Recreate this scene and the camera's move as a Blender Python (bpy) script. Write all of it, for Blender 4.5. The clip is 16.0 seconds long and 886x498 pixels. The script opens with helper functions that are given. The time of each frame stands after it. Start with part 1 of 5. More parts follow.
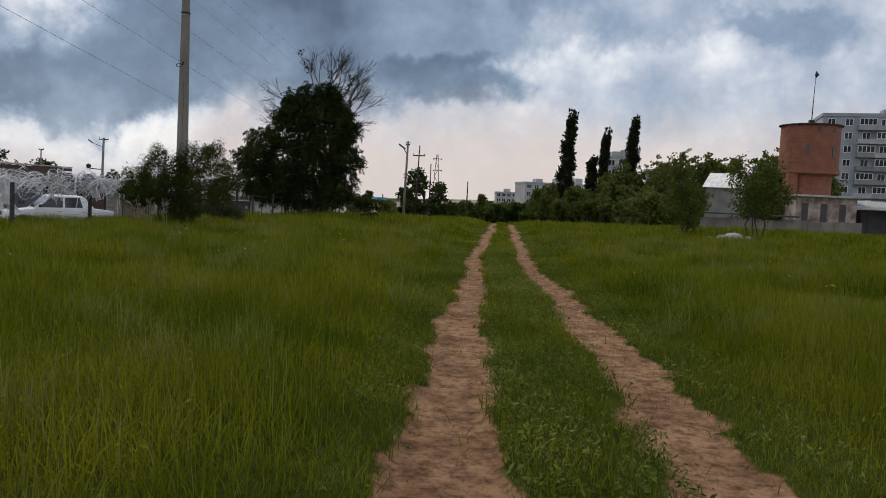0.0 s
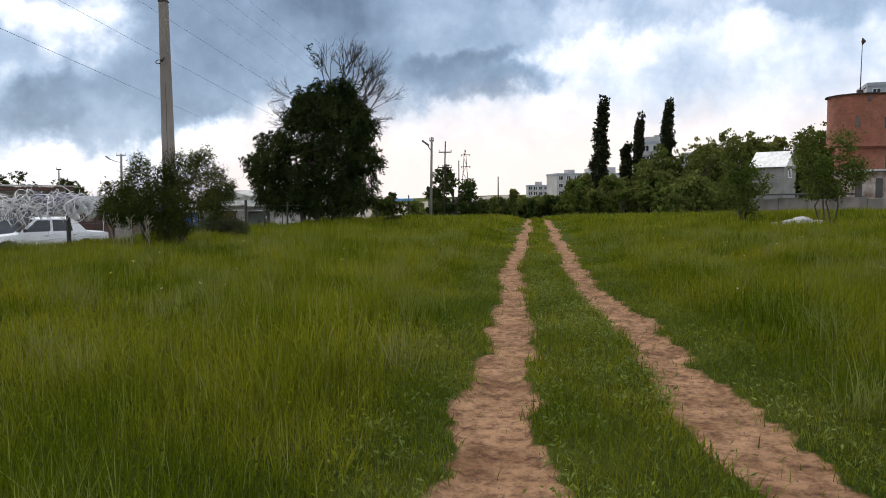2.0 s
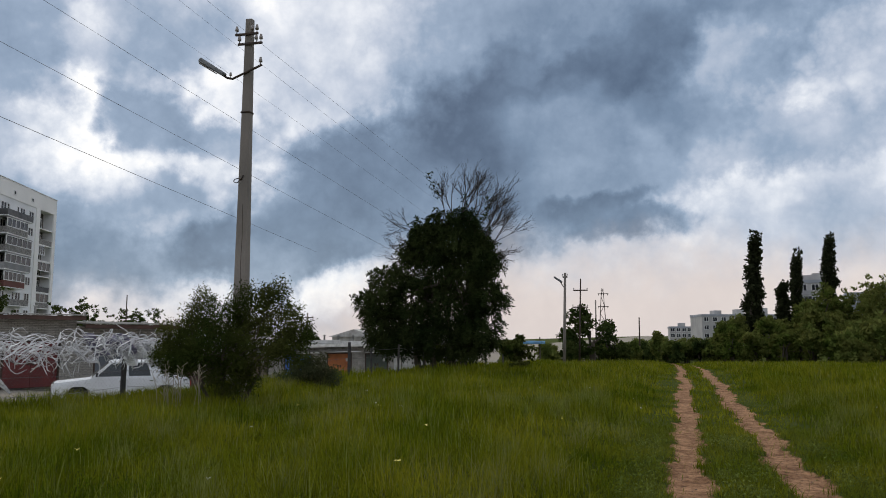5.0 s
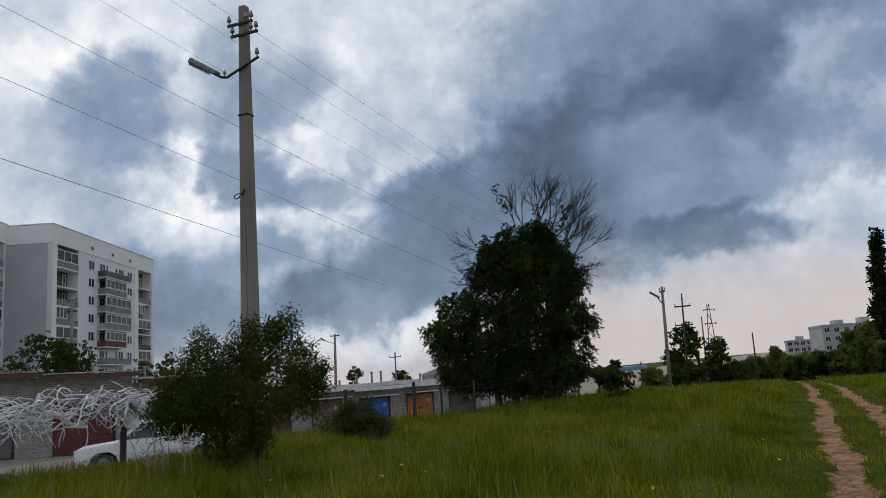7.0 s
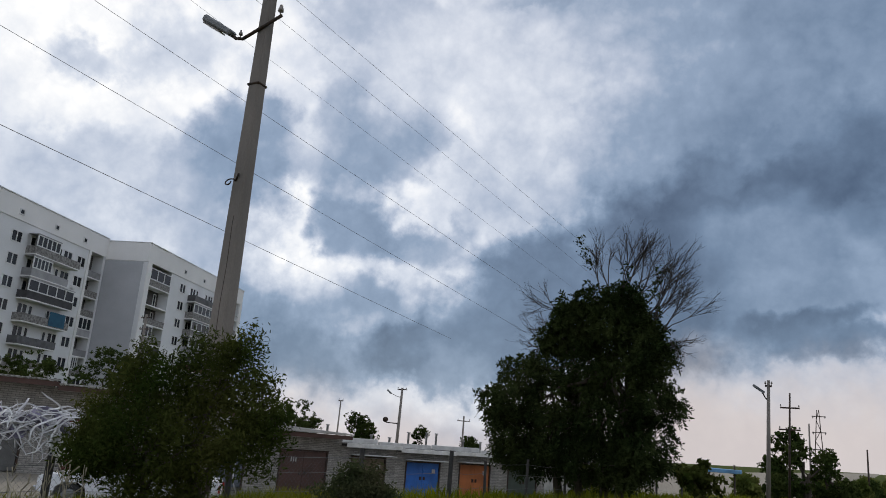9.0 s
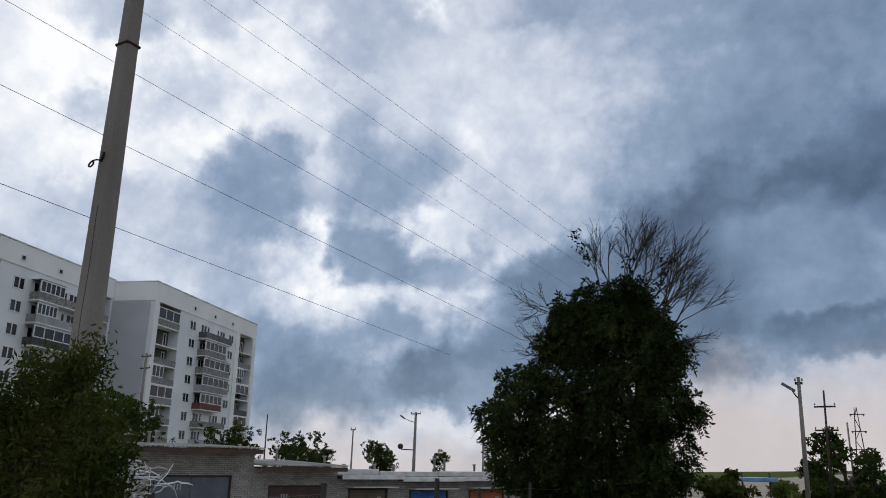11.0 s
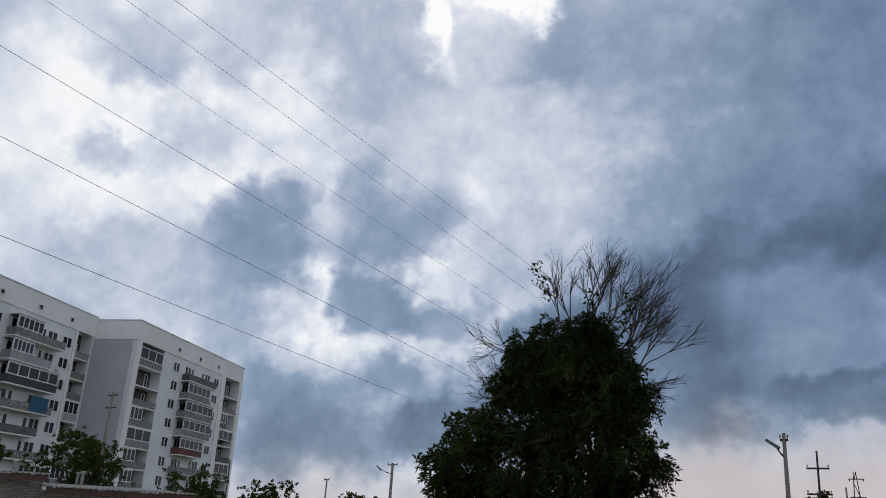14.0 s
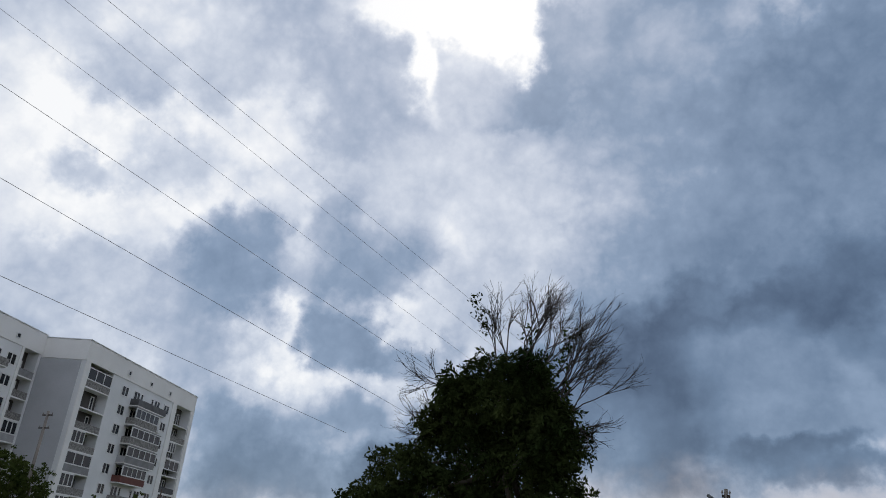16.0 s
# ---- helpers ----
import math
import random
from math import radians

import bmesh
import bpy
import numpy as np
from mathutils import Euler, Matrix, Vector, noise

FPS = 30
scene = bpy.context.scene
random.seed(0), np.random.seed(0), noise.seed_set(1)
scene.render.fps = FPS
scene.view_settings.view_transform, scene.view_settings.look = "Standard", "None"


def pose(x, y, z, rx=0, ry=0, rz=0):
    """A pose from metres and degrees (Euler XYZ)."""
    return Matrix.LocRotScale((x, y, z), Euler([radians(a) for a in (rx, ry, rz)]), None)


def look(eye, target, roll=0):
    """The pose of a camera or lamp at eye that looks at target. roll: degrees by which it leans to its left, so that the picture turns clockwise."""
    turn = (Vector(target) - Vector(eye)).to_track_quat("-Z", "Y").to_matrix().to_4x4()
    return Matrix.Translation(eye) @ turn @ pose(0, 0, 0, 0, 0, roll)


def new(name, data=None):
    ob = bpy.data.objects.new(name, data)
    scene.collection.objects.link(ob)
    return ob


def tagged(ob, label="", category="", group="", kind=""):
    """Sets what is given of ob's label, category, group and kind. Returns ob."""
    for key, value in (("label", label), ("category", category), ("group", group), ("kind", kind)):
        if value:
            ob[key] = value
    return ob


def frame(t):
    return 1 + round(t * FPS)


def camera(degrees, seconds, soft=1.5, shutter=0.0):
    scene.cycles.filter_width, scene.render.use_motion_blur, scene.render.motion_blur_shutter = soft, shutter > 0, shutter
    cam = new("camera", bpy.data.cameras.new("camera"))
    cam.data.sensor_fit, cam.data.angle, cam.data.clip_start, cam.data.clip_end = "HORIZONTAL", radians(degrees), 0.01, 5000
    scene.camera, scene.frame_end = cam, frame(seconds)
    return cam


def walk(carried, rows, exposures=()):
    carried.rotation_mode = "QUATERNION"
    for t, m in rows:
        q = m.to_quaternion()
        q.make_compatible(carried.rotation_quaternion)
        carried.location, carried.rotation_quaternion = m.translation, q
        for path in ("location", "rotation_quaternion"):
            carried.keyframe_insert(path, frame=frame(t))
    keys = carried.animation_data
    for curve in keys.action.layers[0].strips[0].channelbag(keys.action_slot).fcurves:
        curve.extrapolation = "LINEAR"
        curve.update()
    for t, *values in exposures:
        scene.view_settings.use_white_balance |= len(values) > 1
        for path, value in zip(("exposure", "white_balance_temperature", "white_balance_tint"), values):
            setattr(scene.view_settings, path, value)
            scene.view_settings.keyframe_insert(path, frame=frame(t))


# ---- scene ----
cam = camera(60.5, 16.0, soft=0.95)
PATH = [
    (0, (0.08, 0.506, 1.472), (-0.026, 2.498, 1.337), 2.8),
    (0.5, (0.132, 1.657, 1.391), (0.0, 3.648, 1.255), 2.1),
    (1, (0.13, 2.645, 1.394), (-0.025, 4.632, 1.226), 3.3),
    (1.5, (0.076, 3.456, 1.442), (-0.105, 5.439, 1.256), 3.2),
    (2, (-0.005, 4.131, 1.527), (-0.2, 6.116, 1.384), -0.5),
    (2.5, (-0.09, 4.748, 1.605), (-0.311, 6.734, 1.524), -1.9),
    (3, (-0.167, 5.409, 1.652), (-0.46, 7.387, 1.635), -3.6),
    (3.5, (-0.238, 6.217, 1.682), (-0.595, 8.184, 1.729), -3.9),
    (4, (-0.315, 7.188, 1.687), (-0.732, 9.141, 1.798), -3.0),
    (4.5, (-0.393, 8.187, 1.681), (-0.869, 10.122, 1.863), -2.1),
    (4.7, (-0.423, 8.584, 1.676), (-0.923, 10.51, 1.876), -0.9),
    (6.8, (-0.616, 12.77, 1.629), (-1.361, 14.598, 1.951), -2.2),
    (7, (-0.671, 13.184, 1.626), (-1.435, 15.005, 1.945), -3.6),
    (7.5, (-0.836, 14.229, 1.627), (-1.645, 16.024, 1.978), -3.3),
    (8, (-1.044, 15.29, 1.634), (-1.906, 17.05, 2.033), -0.0),
    (8.5, (-1.234, 16.279, 1.658), (-2.163, 17.991, 2.111), 3.7),
    (9, (-1.378, 17.182, 1.681), (-2.355, 18.859, 2.163), 4.6),
    (11.3, (-1.6, 20.423, 1.794), (-2.615, 22.057, 2.342), 1.0),
    (11.5, (-1.578, 20.626, 1.799), (-2.596, 22.255, 2.357), 1.6),
    (12, (-1.493, 21.09, 1.801), (-2.515, 22.707, 2.383), 2.0),
    (12.5, (-1.394, 21.532, 1.788), (-2.415, 23.141, 2.392), 2.6),
    (13, (-1.326, 21.978, 1.773), (-2.348, 23.579, 2.399), 2.7),
    (13.5, (-1.294, 22.408, 1.768), (-2.31, 24.005, 2.415), 2.7),
    (14, (-1.284, 22.815, 1.774), (-2.288, 24.411, 2.439), 2.8),
    (14.5, (-1.266, 23.2, 1.78), (-2.263, 24.793, 2.464), 2.8),
    (15, (-1.212, 23.564, 1.779), (-2.188, 25.155, 2.497), 3.8),
    (15.5, (-1.097, 23.907, 1.772), (-2.043, 25.498, 2.528), 5.3),
    (16, (-0.912, 24.223, 1.766), (-1.841, 25.817, 2.537), 5.7),
]
walk(cam, [(t, look(eye, target, roll)) for t, eye, target, roll in PATH],
     exposures=[(0, 0.0, 6950, 10), (1, 0.28, 6950, 10), (1.5, 0.5, 6950, 10), (2.5, 0.7, 6950, 10), (3.5, 0.4, 6950, 10), (4.5, 0.15, 6950, 10), (7, -0.18, 6650, 10), (9, -0.1, 6650, 10), (11.5, -0.2, 6500, 10), (12.5, -0.3, 6500, 10), (16, -0.22, 6500, 10)])

# ---- sky and light ----
SUN_AZ, SUN_EL = radians(-29), radians(43)
world = bpy.data.worlds.new("cloudy_sky")
scene.world = world
world.use_nodes = True
wn, wl = world.node_tree.nodes, world.node_tree.links
wn.clear()


def sock(node, key, value):
    if isinstance(value, bpy.types.NodeSocket):
        node.id_data.links.new(value, node.inputs[key])
    else:
        node.inputs[key].default_value = value


def wmath(op, a, b=0.0, c=0.0, clamp=False):
    n = wn.new("ShaderNodeMath")
    n.operation, n.use_clamp = op, clamp
    for k, v in enumerate((a, b, c)):
        sock(n, k, v)
    return n.outputs[0]


def wmap(v, a, b, c=0.0, d=1.0):
    n = wn.new("ShaderNodeMapRange")
    n.interpolation_type = "SMOOTHSTEP"
    for k, val in enumerate((v, a, b, c, d)):
        sock(n, k, val)
    return n.outputs[0]


def wmix(f, a, b):
    n = wn.new("ShaderNodeMix")
    n.data_type = "RGBA"
    sock(n, 0, f), sock(n, 6, a), sock(n, 7, b)
    return n.outputs[2]


def wnoise(vec, scale, detail, rough=0.55):
    n = wn.new("ShaderNodeTexNoise")
    sock(n, "Vector", vec), sock(n, "Scale", scale), sock(n, "Detail", detail), sock(n, "Roughness", rough)
    return n


coord = wn.new("ShaderNodeTexCoord").outputs["Generated"]
sep = wn.new("ShaderNodeSeparateXYZ")
wl.new(coord, sep.inputs[0])
az = wmath("MULTIPLY", wmath("ARCTAN2", sep.outputs[0], sep.outputs[1]), 57.2958)
el = wmath("MULTIPLY", wmath("ARCSINE", sep.outputs[2]), 57.2958)
big = wn.new("ShaderNodeSeparateColor")
wl.new(wnoise(coord, 9.0, 4, 0.5).outputs["Color"], big.inputs[0])
fine = wn.new("ShaderNodeSeparateColor")
wl.new(wnoise(coord, 26.0, 8, 0.6).outputs["Color"], fine.inputs[0])


def warped(axis, n, far, near):
    a = wmath("MULTIPLY_ADD", wmath("SUBTRACT", big.outputs[n], 0.5), far, axis)
    return wmath("MULTIPLY_ADD", wmath("SUBTRACT", fine.outputs[n], 0.5), near, a)


waz, wel = warped(az, 0, 8.0, 4.0), warped(el, 1, 5.5, 3.4)
place = wn.new("ShaderNodeCombineXYZ")
wl.new(waz, place.inputs[0]), wl.new(wel, place.inputs[1])

# Cloud masses: bearing, height, half widths, turn (degrees), darkness, softness of the edge.
VEILS = [
    (-27.5, 26.8, 15.5, 9.8, 1, 0.3, 0.9), (-57.4, 24.3, 13.3, 6.6, 15, 0.06, 0.9), (1.4, 26.6, 25.1, 11.5, 50, 0.63, 0.35), (-13.0, 35.9, 8.0, 6.7, -13, 0.5, 0.7), (-15.4, 12.1, 14.4, 4.9, 21, 0.56, 0.6),
    (7.7, 13.9, 9.9, 2.0, 0, 0.48, 0.5), (13.0, 7.2, 11.6, 2.9, -1, 0.39, 0.8), (-3.2, 4.7, 11.7, 2.3, -4, 0.35, 0.8), (-2.6, 11.8, 8.1, 1.8, 7, 0.48, 0.8), (-14.7, 22.8, 6.1, 4.4, 67, 0.5, 0.9),
    (-0.4, 20.1, 4.9, 3.8, -18, 0.5, 0.9), (-28.2, 3.1, 6.3, 1.5, -3, 0.22, 0.6), (-36.4, 6.5, 5.1, 3.0, 1, 0.4, 0.8),
]
STORM_BANK = [
    (-9.8, 16.1, 10.1, 3.7, 12, 0.92, 0.7), (-12.7, 10.1, 5.8, 3.8, 5, 0.9, 0.7), (-2.7, 19.4, 7.4, 2.8, 27, 0.83, 0.8), (0.4, 15.7, 2.5, 1.5, -1, 0.87, 0.5), (1.3, 31.5, 7.0, 3.4, 57, 0.62, 1),
    (-4.5, 11.5, 6.3, 2.0, 9, 0.59, 0.9), (-3.3, 9.3, 3.3, 1.0, 17, 0.83, 0.6), (-12.0, 7.7, 3.2, 1.7, 5, 0.82, 0.6), (-20.6, 9.4, 6.2, 3.6, 14, 0.68, 0.7), (-22.6, 11.8, 4.8, 3.0, -4, 0.77, 0.6),
    (-30.2, 6.2, 5.3, 2.3, 2, 0.81, 0.5), (-27.1, 9.0, 3.9, 2.6, -3, 0.71, 0.8), (-7.0, 15.3, 5.2, 2.4, 1, 0.62, 0.6), (2.3, 15.4, 3.7, 2.2, -1, 0.62, 0.5),
]
SMALL_CLOUDS = [
    (-46.8, 18.5, 4.1, 3.0, 33, 0.58, 0.65), (-45.5, 21.4, 2.2, 1.9, 6, 0.5, 0.65), (-48.6, 16.2, 2.5, 1.8, 8, 0.54, 0.65), (-53.7, 16.2, 4.8, 2.3, 1, 0.32, 0.8), (-58.6, 16.6, 3.0, 1.9, 13, 0.32, 0.8),
    (-49.2, 12.9, 4.1, 2.3, -2, 0.4, 0.8), (-36.7, 15.2, 3.8, 2.2, -1, 0.62, 0.65), (-39.3, 15.5, 2.1, 1.7, 5, 0.56, 0.65), (-36.1, 20.4, 4.2, 2.1, 25, 0.5, 0.7), (-38.9, 23.4, 3.2, 2.3, -67, 0.45, 0.7),
    (-36.3, 9.7, 2.7, 1.9, 4, 0.55, 0.7), (-43.2, 6.8, 4.2, 3.4, -2, 0.62, 0.8), (-40.3, 4.1, 5.1, 2.3, 5, 0.7, 0.7), (-1.6, 8.1, 4.1, 1.1, 2, 0.78, 0.65),
]
PALE_PUFFS = [
    (-56.9, 30.1, 3.7, 1.9, 8, 0.36, 0.7), (-49.4, 32.9, 6.0, 2.4, 13, 0.29, 0.8), (-39.3, 33.5, 5.1, 4.3, -16, 0.38, 0.4), (-40.0, 29.8, 3.0, 2.1, 7, 0.37, 0.5), (-24.5, 34.1, 4.0, 1.5, 9, 0.47, 0.4),
    (-20.9, 38.1, 3.8, 3.1, -80, 0.47, 0.4), (-29.4, 35.0, 4.1, 2.5, 2, 0.26, 0.6), (-51.5, 25.5, 3.8, 2.0, 13, 0.27, 0.8), (-58.4, 23.6, 2.5, 1.1, 17, 0.31, 0.8), (-2.1, 7.6, 4.7, 1.0, 0, 0.58, 0.8),
    (20.3, 12.6, 3.1, 1.1, -12, 0.55, 0.6), (-31.8, 14.2, 3.1, 1.4, 3, 0.5, 0.6), (-29.0, 5.2, 2.3, 2.0, 4, 0.56, 0.7),
]
BRIGHT_GAPS = [
    (-30.0, 40.0, 9.4, 2.6, 3, -0.15, 0.5), (-25.5, 37.8, 3.2, 2.5, -3, -0.12, 0.6), (-34.0, 35.4, 2.8, 1.2, -55, -0.05, 0.7), (-51.8, 29.9, 7.3, 1.0, 14, 0.04, 0.8), (-40.5, 17.0, 2.3, 1.4, 27, 0.04, 0.7),
    (-42.2, 13.6, 2.8, 2.7, 0, 0.06, 0.8), (-43.3, 11.6, 2.0, 1.8, -2, 0.08, 0.8), (-39.2, 11.1, 2.2, 1.7, -78, 0.2, 0.9), (-6.3, 21.6, 4.5, 0.7, 34, 0.64, 1), (-2.7, 15.2, 2.3, 1.0, 39, 0.58, 0.9),
    (-34.5, 15.0, 4.1, 2.8, 48, 0.08, 0.6), (-0.1, 13.1, 2.3, 1.2, -57, 0.5, 0.8), (-23.0, 3.6, 2.6, 1.2, -3, 0.16, 0.7), (5.8, 19.9, 2.1, 1.8, -27, 0.4, 0.7),
]
# Billows: rounded heaps with creases between them, at two sizes.
heap = wmath("ABSOLUTE", wmath("SUBTRACT", wnoise(coord, 11.0, 6, 0.5).outputs[0], 0.5))
curl = wmath("ABSOLUTE", wmath("SUBTRACT", wnoise(coord, 30.0, 6, 0.55).outputs[0], 0.5))
billow = wmath("SUBTRACT", wmath("MULTIPLY_ADD", curl, 0.6, heap), 0.13)
density = wmath("MULTIPLY_ADD", wmath("SUBTRACT", wnoise(coord, 4.0, 5, 0.55).outputs[0], 0.5), 0.9, 0.30)
for a, e, wa, we, turn, dark, soft in VEILS + STORM_BANK + BRIGHT_GAPS + PALE_PUFFS + SMALL_CLOUDS:
    spot = wn.new("ShaderNodeMapping")
    spot.vector_type = "TEXTURE"
    sock(spot, "Vector", place.outputs[0]), sock(spot, "Location", (a, e, 0)), sock(spot, "Rotation", (0, 0, radians(turn))), sock(spot, "Scale", (wa, we, 1))
    reach = wn.new("ShaderNodeVectorMath")
    reach.operation = "LENGTH"
    wl.new(spot.outputs[0], reach.inputs[0])
    mask = wmap(wmath("MULTIPLY_ADD", billow, 0.7, reach.outputs["Value"]), 1.05 + soft * 0.85, 0.95 - soft * 0.75)
    lay = wn.new("ShaderNodeMix")
    sock(lay, 0, wmath("MULTIPLY", mask, 0.92)), sock(lay, 2, density), sock(lay, 3, dark)
    density = lay.outputs[0]
density = wmath("MULTIPLY_ADD", billow, -0.4, density)
density = wmath("MULTIPLY_ADD", wmath("SUBTRACT", wnoise(coord, 8.0, 5, 0.5).outputs[0], 0.5), 0.34, density)
density = wmath("MULTIPLY_ADD", density, 1.16, -0.09)
density = wmath("MULTIPLY_ADD", wmath("SUBTRACT", fine.outputs[2], 0.5), 0.16, density)
ramp = wn.new("ShaderNodeValToRGB")
stops = [(0.0, (1.14, 1.15, 1.16)), (0.17, (0.77, 0.83, 0.94)), (0.35, (0.485, 0.565, 0.715)), (0.52, (0.275, 0.375, 0.535)), (0.72, (0.155, 0.235, 0.365)), (1.0, (0.062, 0.105, 0.185))]
for k, (p, c) in enumerate(stops):
    s = ramp.color_ramp.elements[k] if k < 2 else ramp.color_ramp.elements.new(p)
    s.position, s.color = p, (*c, 1)
wl.new(density, ramp.inputs[0])
nishita = wn.new("ShaderNodeTexSky")
nishita.sky_type, nishita.sun_disc = "NISHITA", False
nishita.sun_elevation, nishita.sun_rotation = SUN_EL, SUN_AZ
clear = wn.new("ShaderNodeMix")
clear.data_type, clear.blend_type = "RGBA", "MULTIPLY"
sock(clear, 0, 1.0), sock(clear, 6, nishita.outputs[0]), sock(clear, 7, (0.1, 0.1, 0.1, 1))
cloudy = wmix(0.93, clear.outputs[2], ramp.outputs[0])
# The pale warm band of sky under the cloud base.
band = wmap(wmath("ADD", wel, wmap(waz, -14, -28, 0.0, 4.5)), 8.5, 2.5)
cloudy = wmix(wmath("MULTIPLY", band, 0.85), cloudy, (0.70, 0.63, 0.62, 1))
back = wn.new("ShaderNodeBackground")
sock(back, 0, cloudy), sock(back, 1, 1.0)
wl.new(back.outputs[0], wn.new("ShaderNodeOutputWorld").inputs[0])

sun = new("sun", bpy.data.lights.new("sun", "SUN"))
sun.data.energy, sun.data.angle, sun.data.color = 1.3, radians(14), (1.0, 0.95, 0.88)
sun.matrix_world = look((0, 0, 60), (-60 * math.sin(SUN_AZ) * math.cos(SUN_EL), -60 * math.cos(SUN_AZ) * math.cos(SUN_EL), 60 - 60 * math.sin(SUN_EL)))


# ---- materials ----
def material(name, colour, rough=0.8, metal=0.0, vary=0.25, scale=3.0, grain=40.0, bump=0.2, second=None, stretch=(1, 1, 1), island=0.0, objrand=0.0, spec=0.5):
    """A surface with stains at one scale and grain at another."""
    m = bpy.data.materials.new(name)
    m.use_nodes = True
    n, l = m.node_tree.nodes, m.node_tree.links
    b = n["Principled BSDF"]
    tc, mp = n.new("ShaderNodeTexCoord"), n.new("ShaderNodeMapping")
    mp.inputs["Scale"].default_value = stretch
    l.new(tc.outputs["Object"], mp.inputs[0])
    coarse, small = n.new("ShaderNodeTexNoise"), n.new("ShaderNodeTexNoise")
    for t, sc, d in ((coarse, scale, 5), (small, grain, 3)):
        t.inputs["Scale"].default_value, t.inputs["Detail"].default_value = sc, d
        l.new(mp.outputs[0], t.inputs["Vector"])
    mix = n.new("ShaderNodeMix")
    mix.data_type = "RGBA"
    mr = n.new("ShaderNodeMapRange")
    mr.inputs[1].default_value, mr.inputs[2].default_value = 0.35, 0.65
    l.new(coarse.outputs[0], mr.inputs[0])
    l.new(mr.outputs[0], mix.inputs[0])
    other = second or tuple(c * (1 - vary) for c in colour)
    mix.inputs[6].default_value, mix.inputs[7].default_value = (*colour, 1), (*other, 1)
    hsv = n.new("ShaderNodeHueSaturation")
    value = n.new("ShaderNodeMapRange")
    value.inputs[3].default_value, value.inputs[4].default_value = 1 - vary * 0.7, 1 + vary * 0.7
    l.new(small.outputs[0], value.inputs[0])
    l.new(mix.outputs[2], hsv.inputs["Color"])
    last = value.outputs[0]
    for amount, kind, out in ((island, "ShaderNodeNewGeometry", "Random Per Island"), (objrand, "ShaderNodeObjectInfo", "Random")):
        if amount:
            r = n.new("ShaderNodeMapRange")
            r.inputs[3].default_value, r.inputs[4].default_value = 1 - amount, 1 + amount
            l.new(n.new(kind).outputs[out], r.inputs[0])
            p = n.new("ShaderNodeMath")
            p.operation = "MULTIPLY"
            l.new(last, p.inputs[0]), l.new(r.outputs[0], p.inputs[1])
            last = p.outputs[0]
    l.new(last, hsv.inputs["Value"])
    l.new(hsv.outputs[0], b.inputs["Base Color"])
    b.inputs["Roughness"].default_value, b.inputs["Metallic"].default_value = rough, metal
    b.inputs["Specular IOR Level"].default_value = spec
    if bump:
        bp = n.new("ShaderNodeBump")
        bp.inputs["Strength"].default_value, bp.inputs["Distance"].default_value = bump, 0.02
        l.new(small.outputs[0], bp.inputs["Height"])
        l.new(bp.outputs[0], b.inputs["Normal"])
    return m


def leafy(name, a, b_, through_light=0.35, island=0.35):
    """Leaves and grass: two greens, varied leaf by leaf, with light passing through."""
    m = material(name, a, 0.72, 0, 0.2, 0.6, 9.0, 0, second=b_, island=island, spec=0.0)
    n, l = m.node_tree.nodes, m.node_tree.links
    b = n["Principled BSDF"]
    tr, mx = n.new("ShaderNodeBsdfTranslucent"), n.new("ShaderNodeMixShader")
    l.new(b.inputs["Base Color"].links[0].from_socket, tr.inputs[0])
    mx.inputs[0].default_value = through_light
    l.new(b.outputs[0], mx.inputs[1]), l.new(tr.outputs[0], mx.inputs[2])
    l.new(mx.outputs[0], n["Material Output"].inputs[0])
    return m


def bricked(name, colour, mortar, size=(0.25, 0.075), vary=0.3, dirt=(0.2, 0.18, 0.15)):
    """Brickwork laid on upright walls: u runs along the wall, v is height."""
    m = material(name, colour, 0.9, 0, vary, 1.2, 30, 0.2)
    n, l = m.node_tree.nodes, m.node_tree.links
    b = n["Principled BSDF"]
    tc, sp, cb, add = n.new("ShaderNodeTexCoord"), n.new("ShaderNodeSeparateXYZ"), n.new("ShaderNodeCombineXYZ"), n.new("ShaderNodeMath")
    l.new(tc.outputs["Object"], sp.inputs[0])
    l.new(sp.outputs[0], add.inputs[0]), l.new(sp.outputs[1], add.inputs[1])
    l.new(add.outputs[0], cb.inputs[0]), l.new(sp.outputs[2], cb.inputs[1])
    br = n.new("ShaderNodeTexBrick")
    l.new(cb.outputs[0], br.inputs["Vector"])
    br.inputs["Scale"].default_value = 1.0
    br.inputs["Brick Width"].default_value, br.inputs["Row Height"].default_value, br.inputs["Mortar Size"].default_value = size[0], size[1], 0.008
    br.inputs["Color1"].default_value = (1, 1, 1, 1)
    br.inputs["Color2"].default_value = (1 - vary, 1 - vary, 1 - vary, 1)
    br.inputs["Mortar"].default_value = (*[min(1, q / max(p, 0.01)) for p, q in zip(colour, mortar)], 1)
    mul = n.new("ShaderNodeMix")
    mul.data_type, mul.blend_type = "RGBA", "MULTIPLY"
    mul.inputs[0].default_value = 1
    l.new(b.inputs["Base Color"].links[0].from_socket, mul.inputs[6]), l.new(br.outputs[0], mul.inputs[7])
    l.new(mul.outputs[2], b.inputs["Base Color"])
    bp = n.new("ShaderNodeBump")
    bp.inputs["Strength"].default_value, bp.inputs["Distance"].default_value, bp.invert = 0.6, 0.01, True
    l.new(br.outputs["Fac"], bp.inputs["Height"]), l.new(bp.outputs[0], b.inputs["Normal"])
    return m


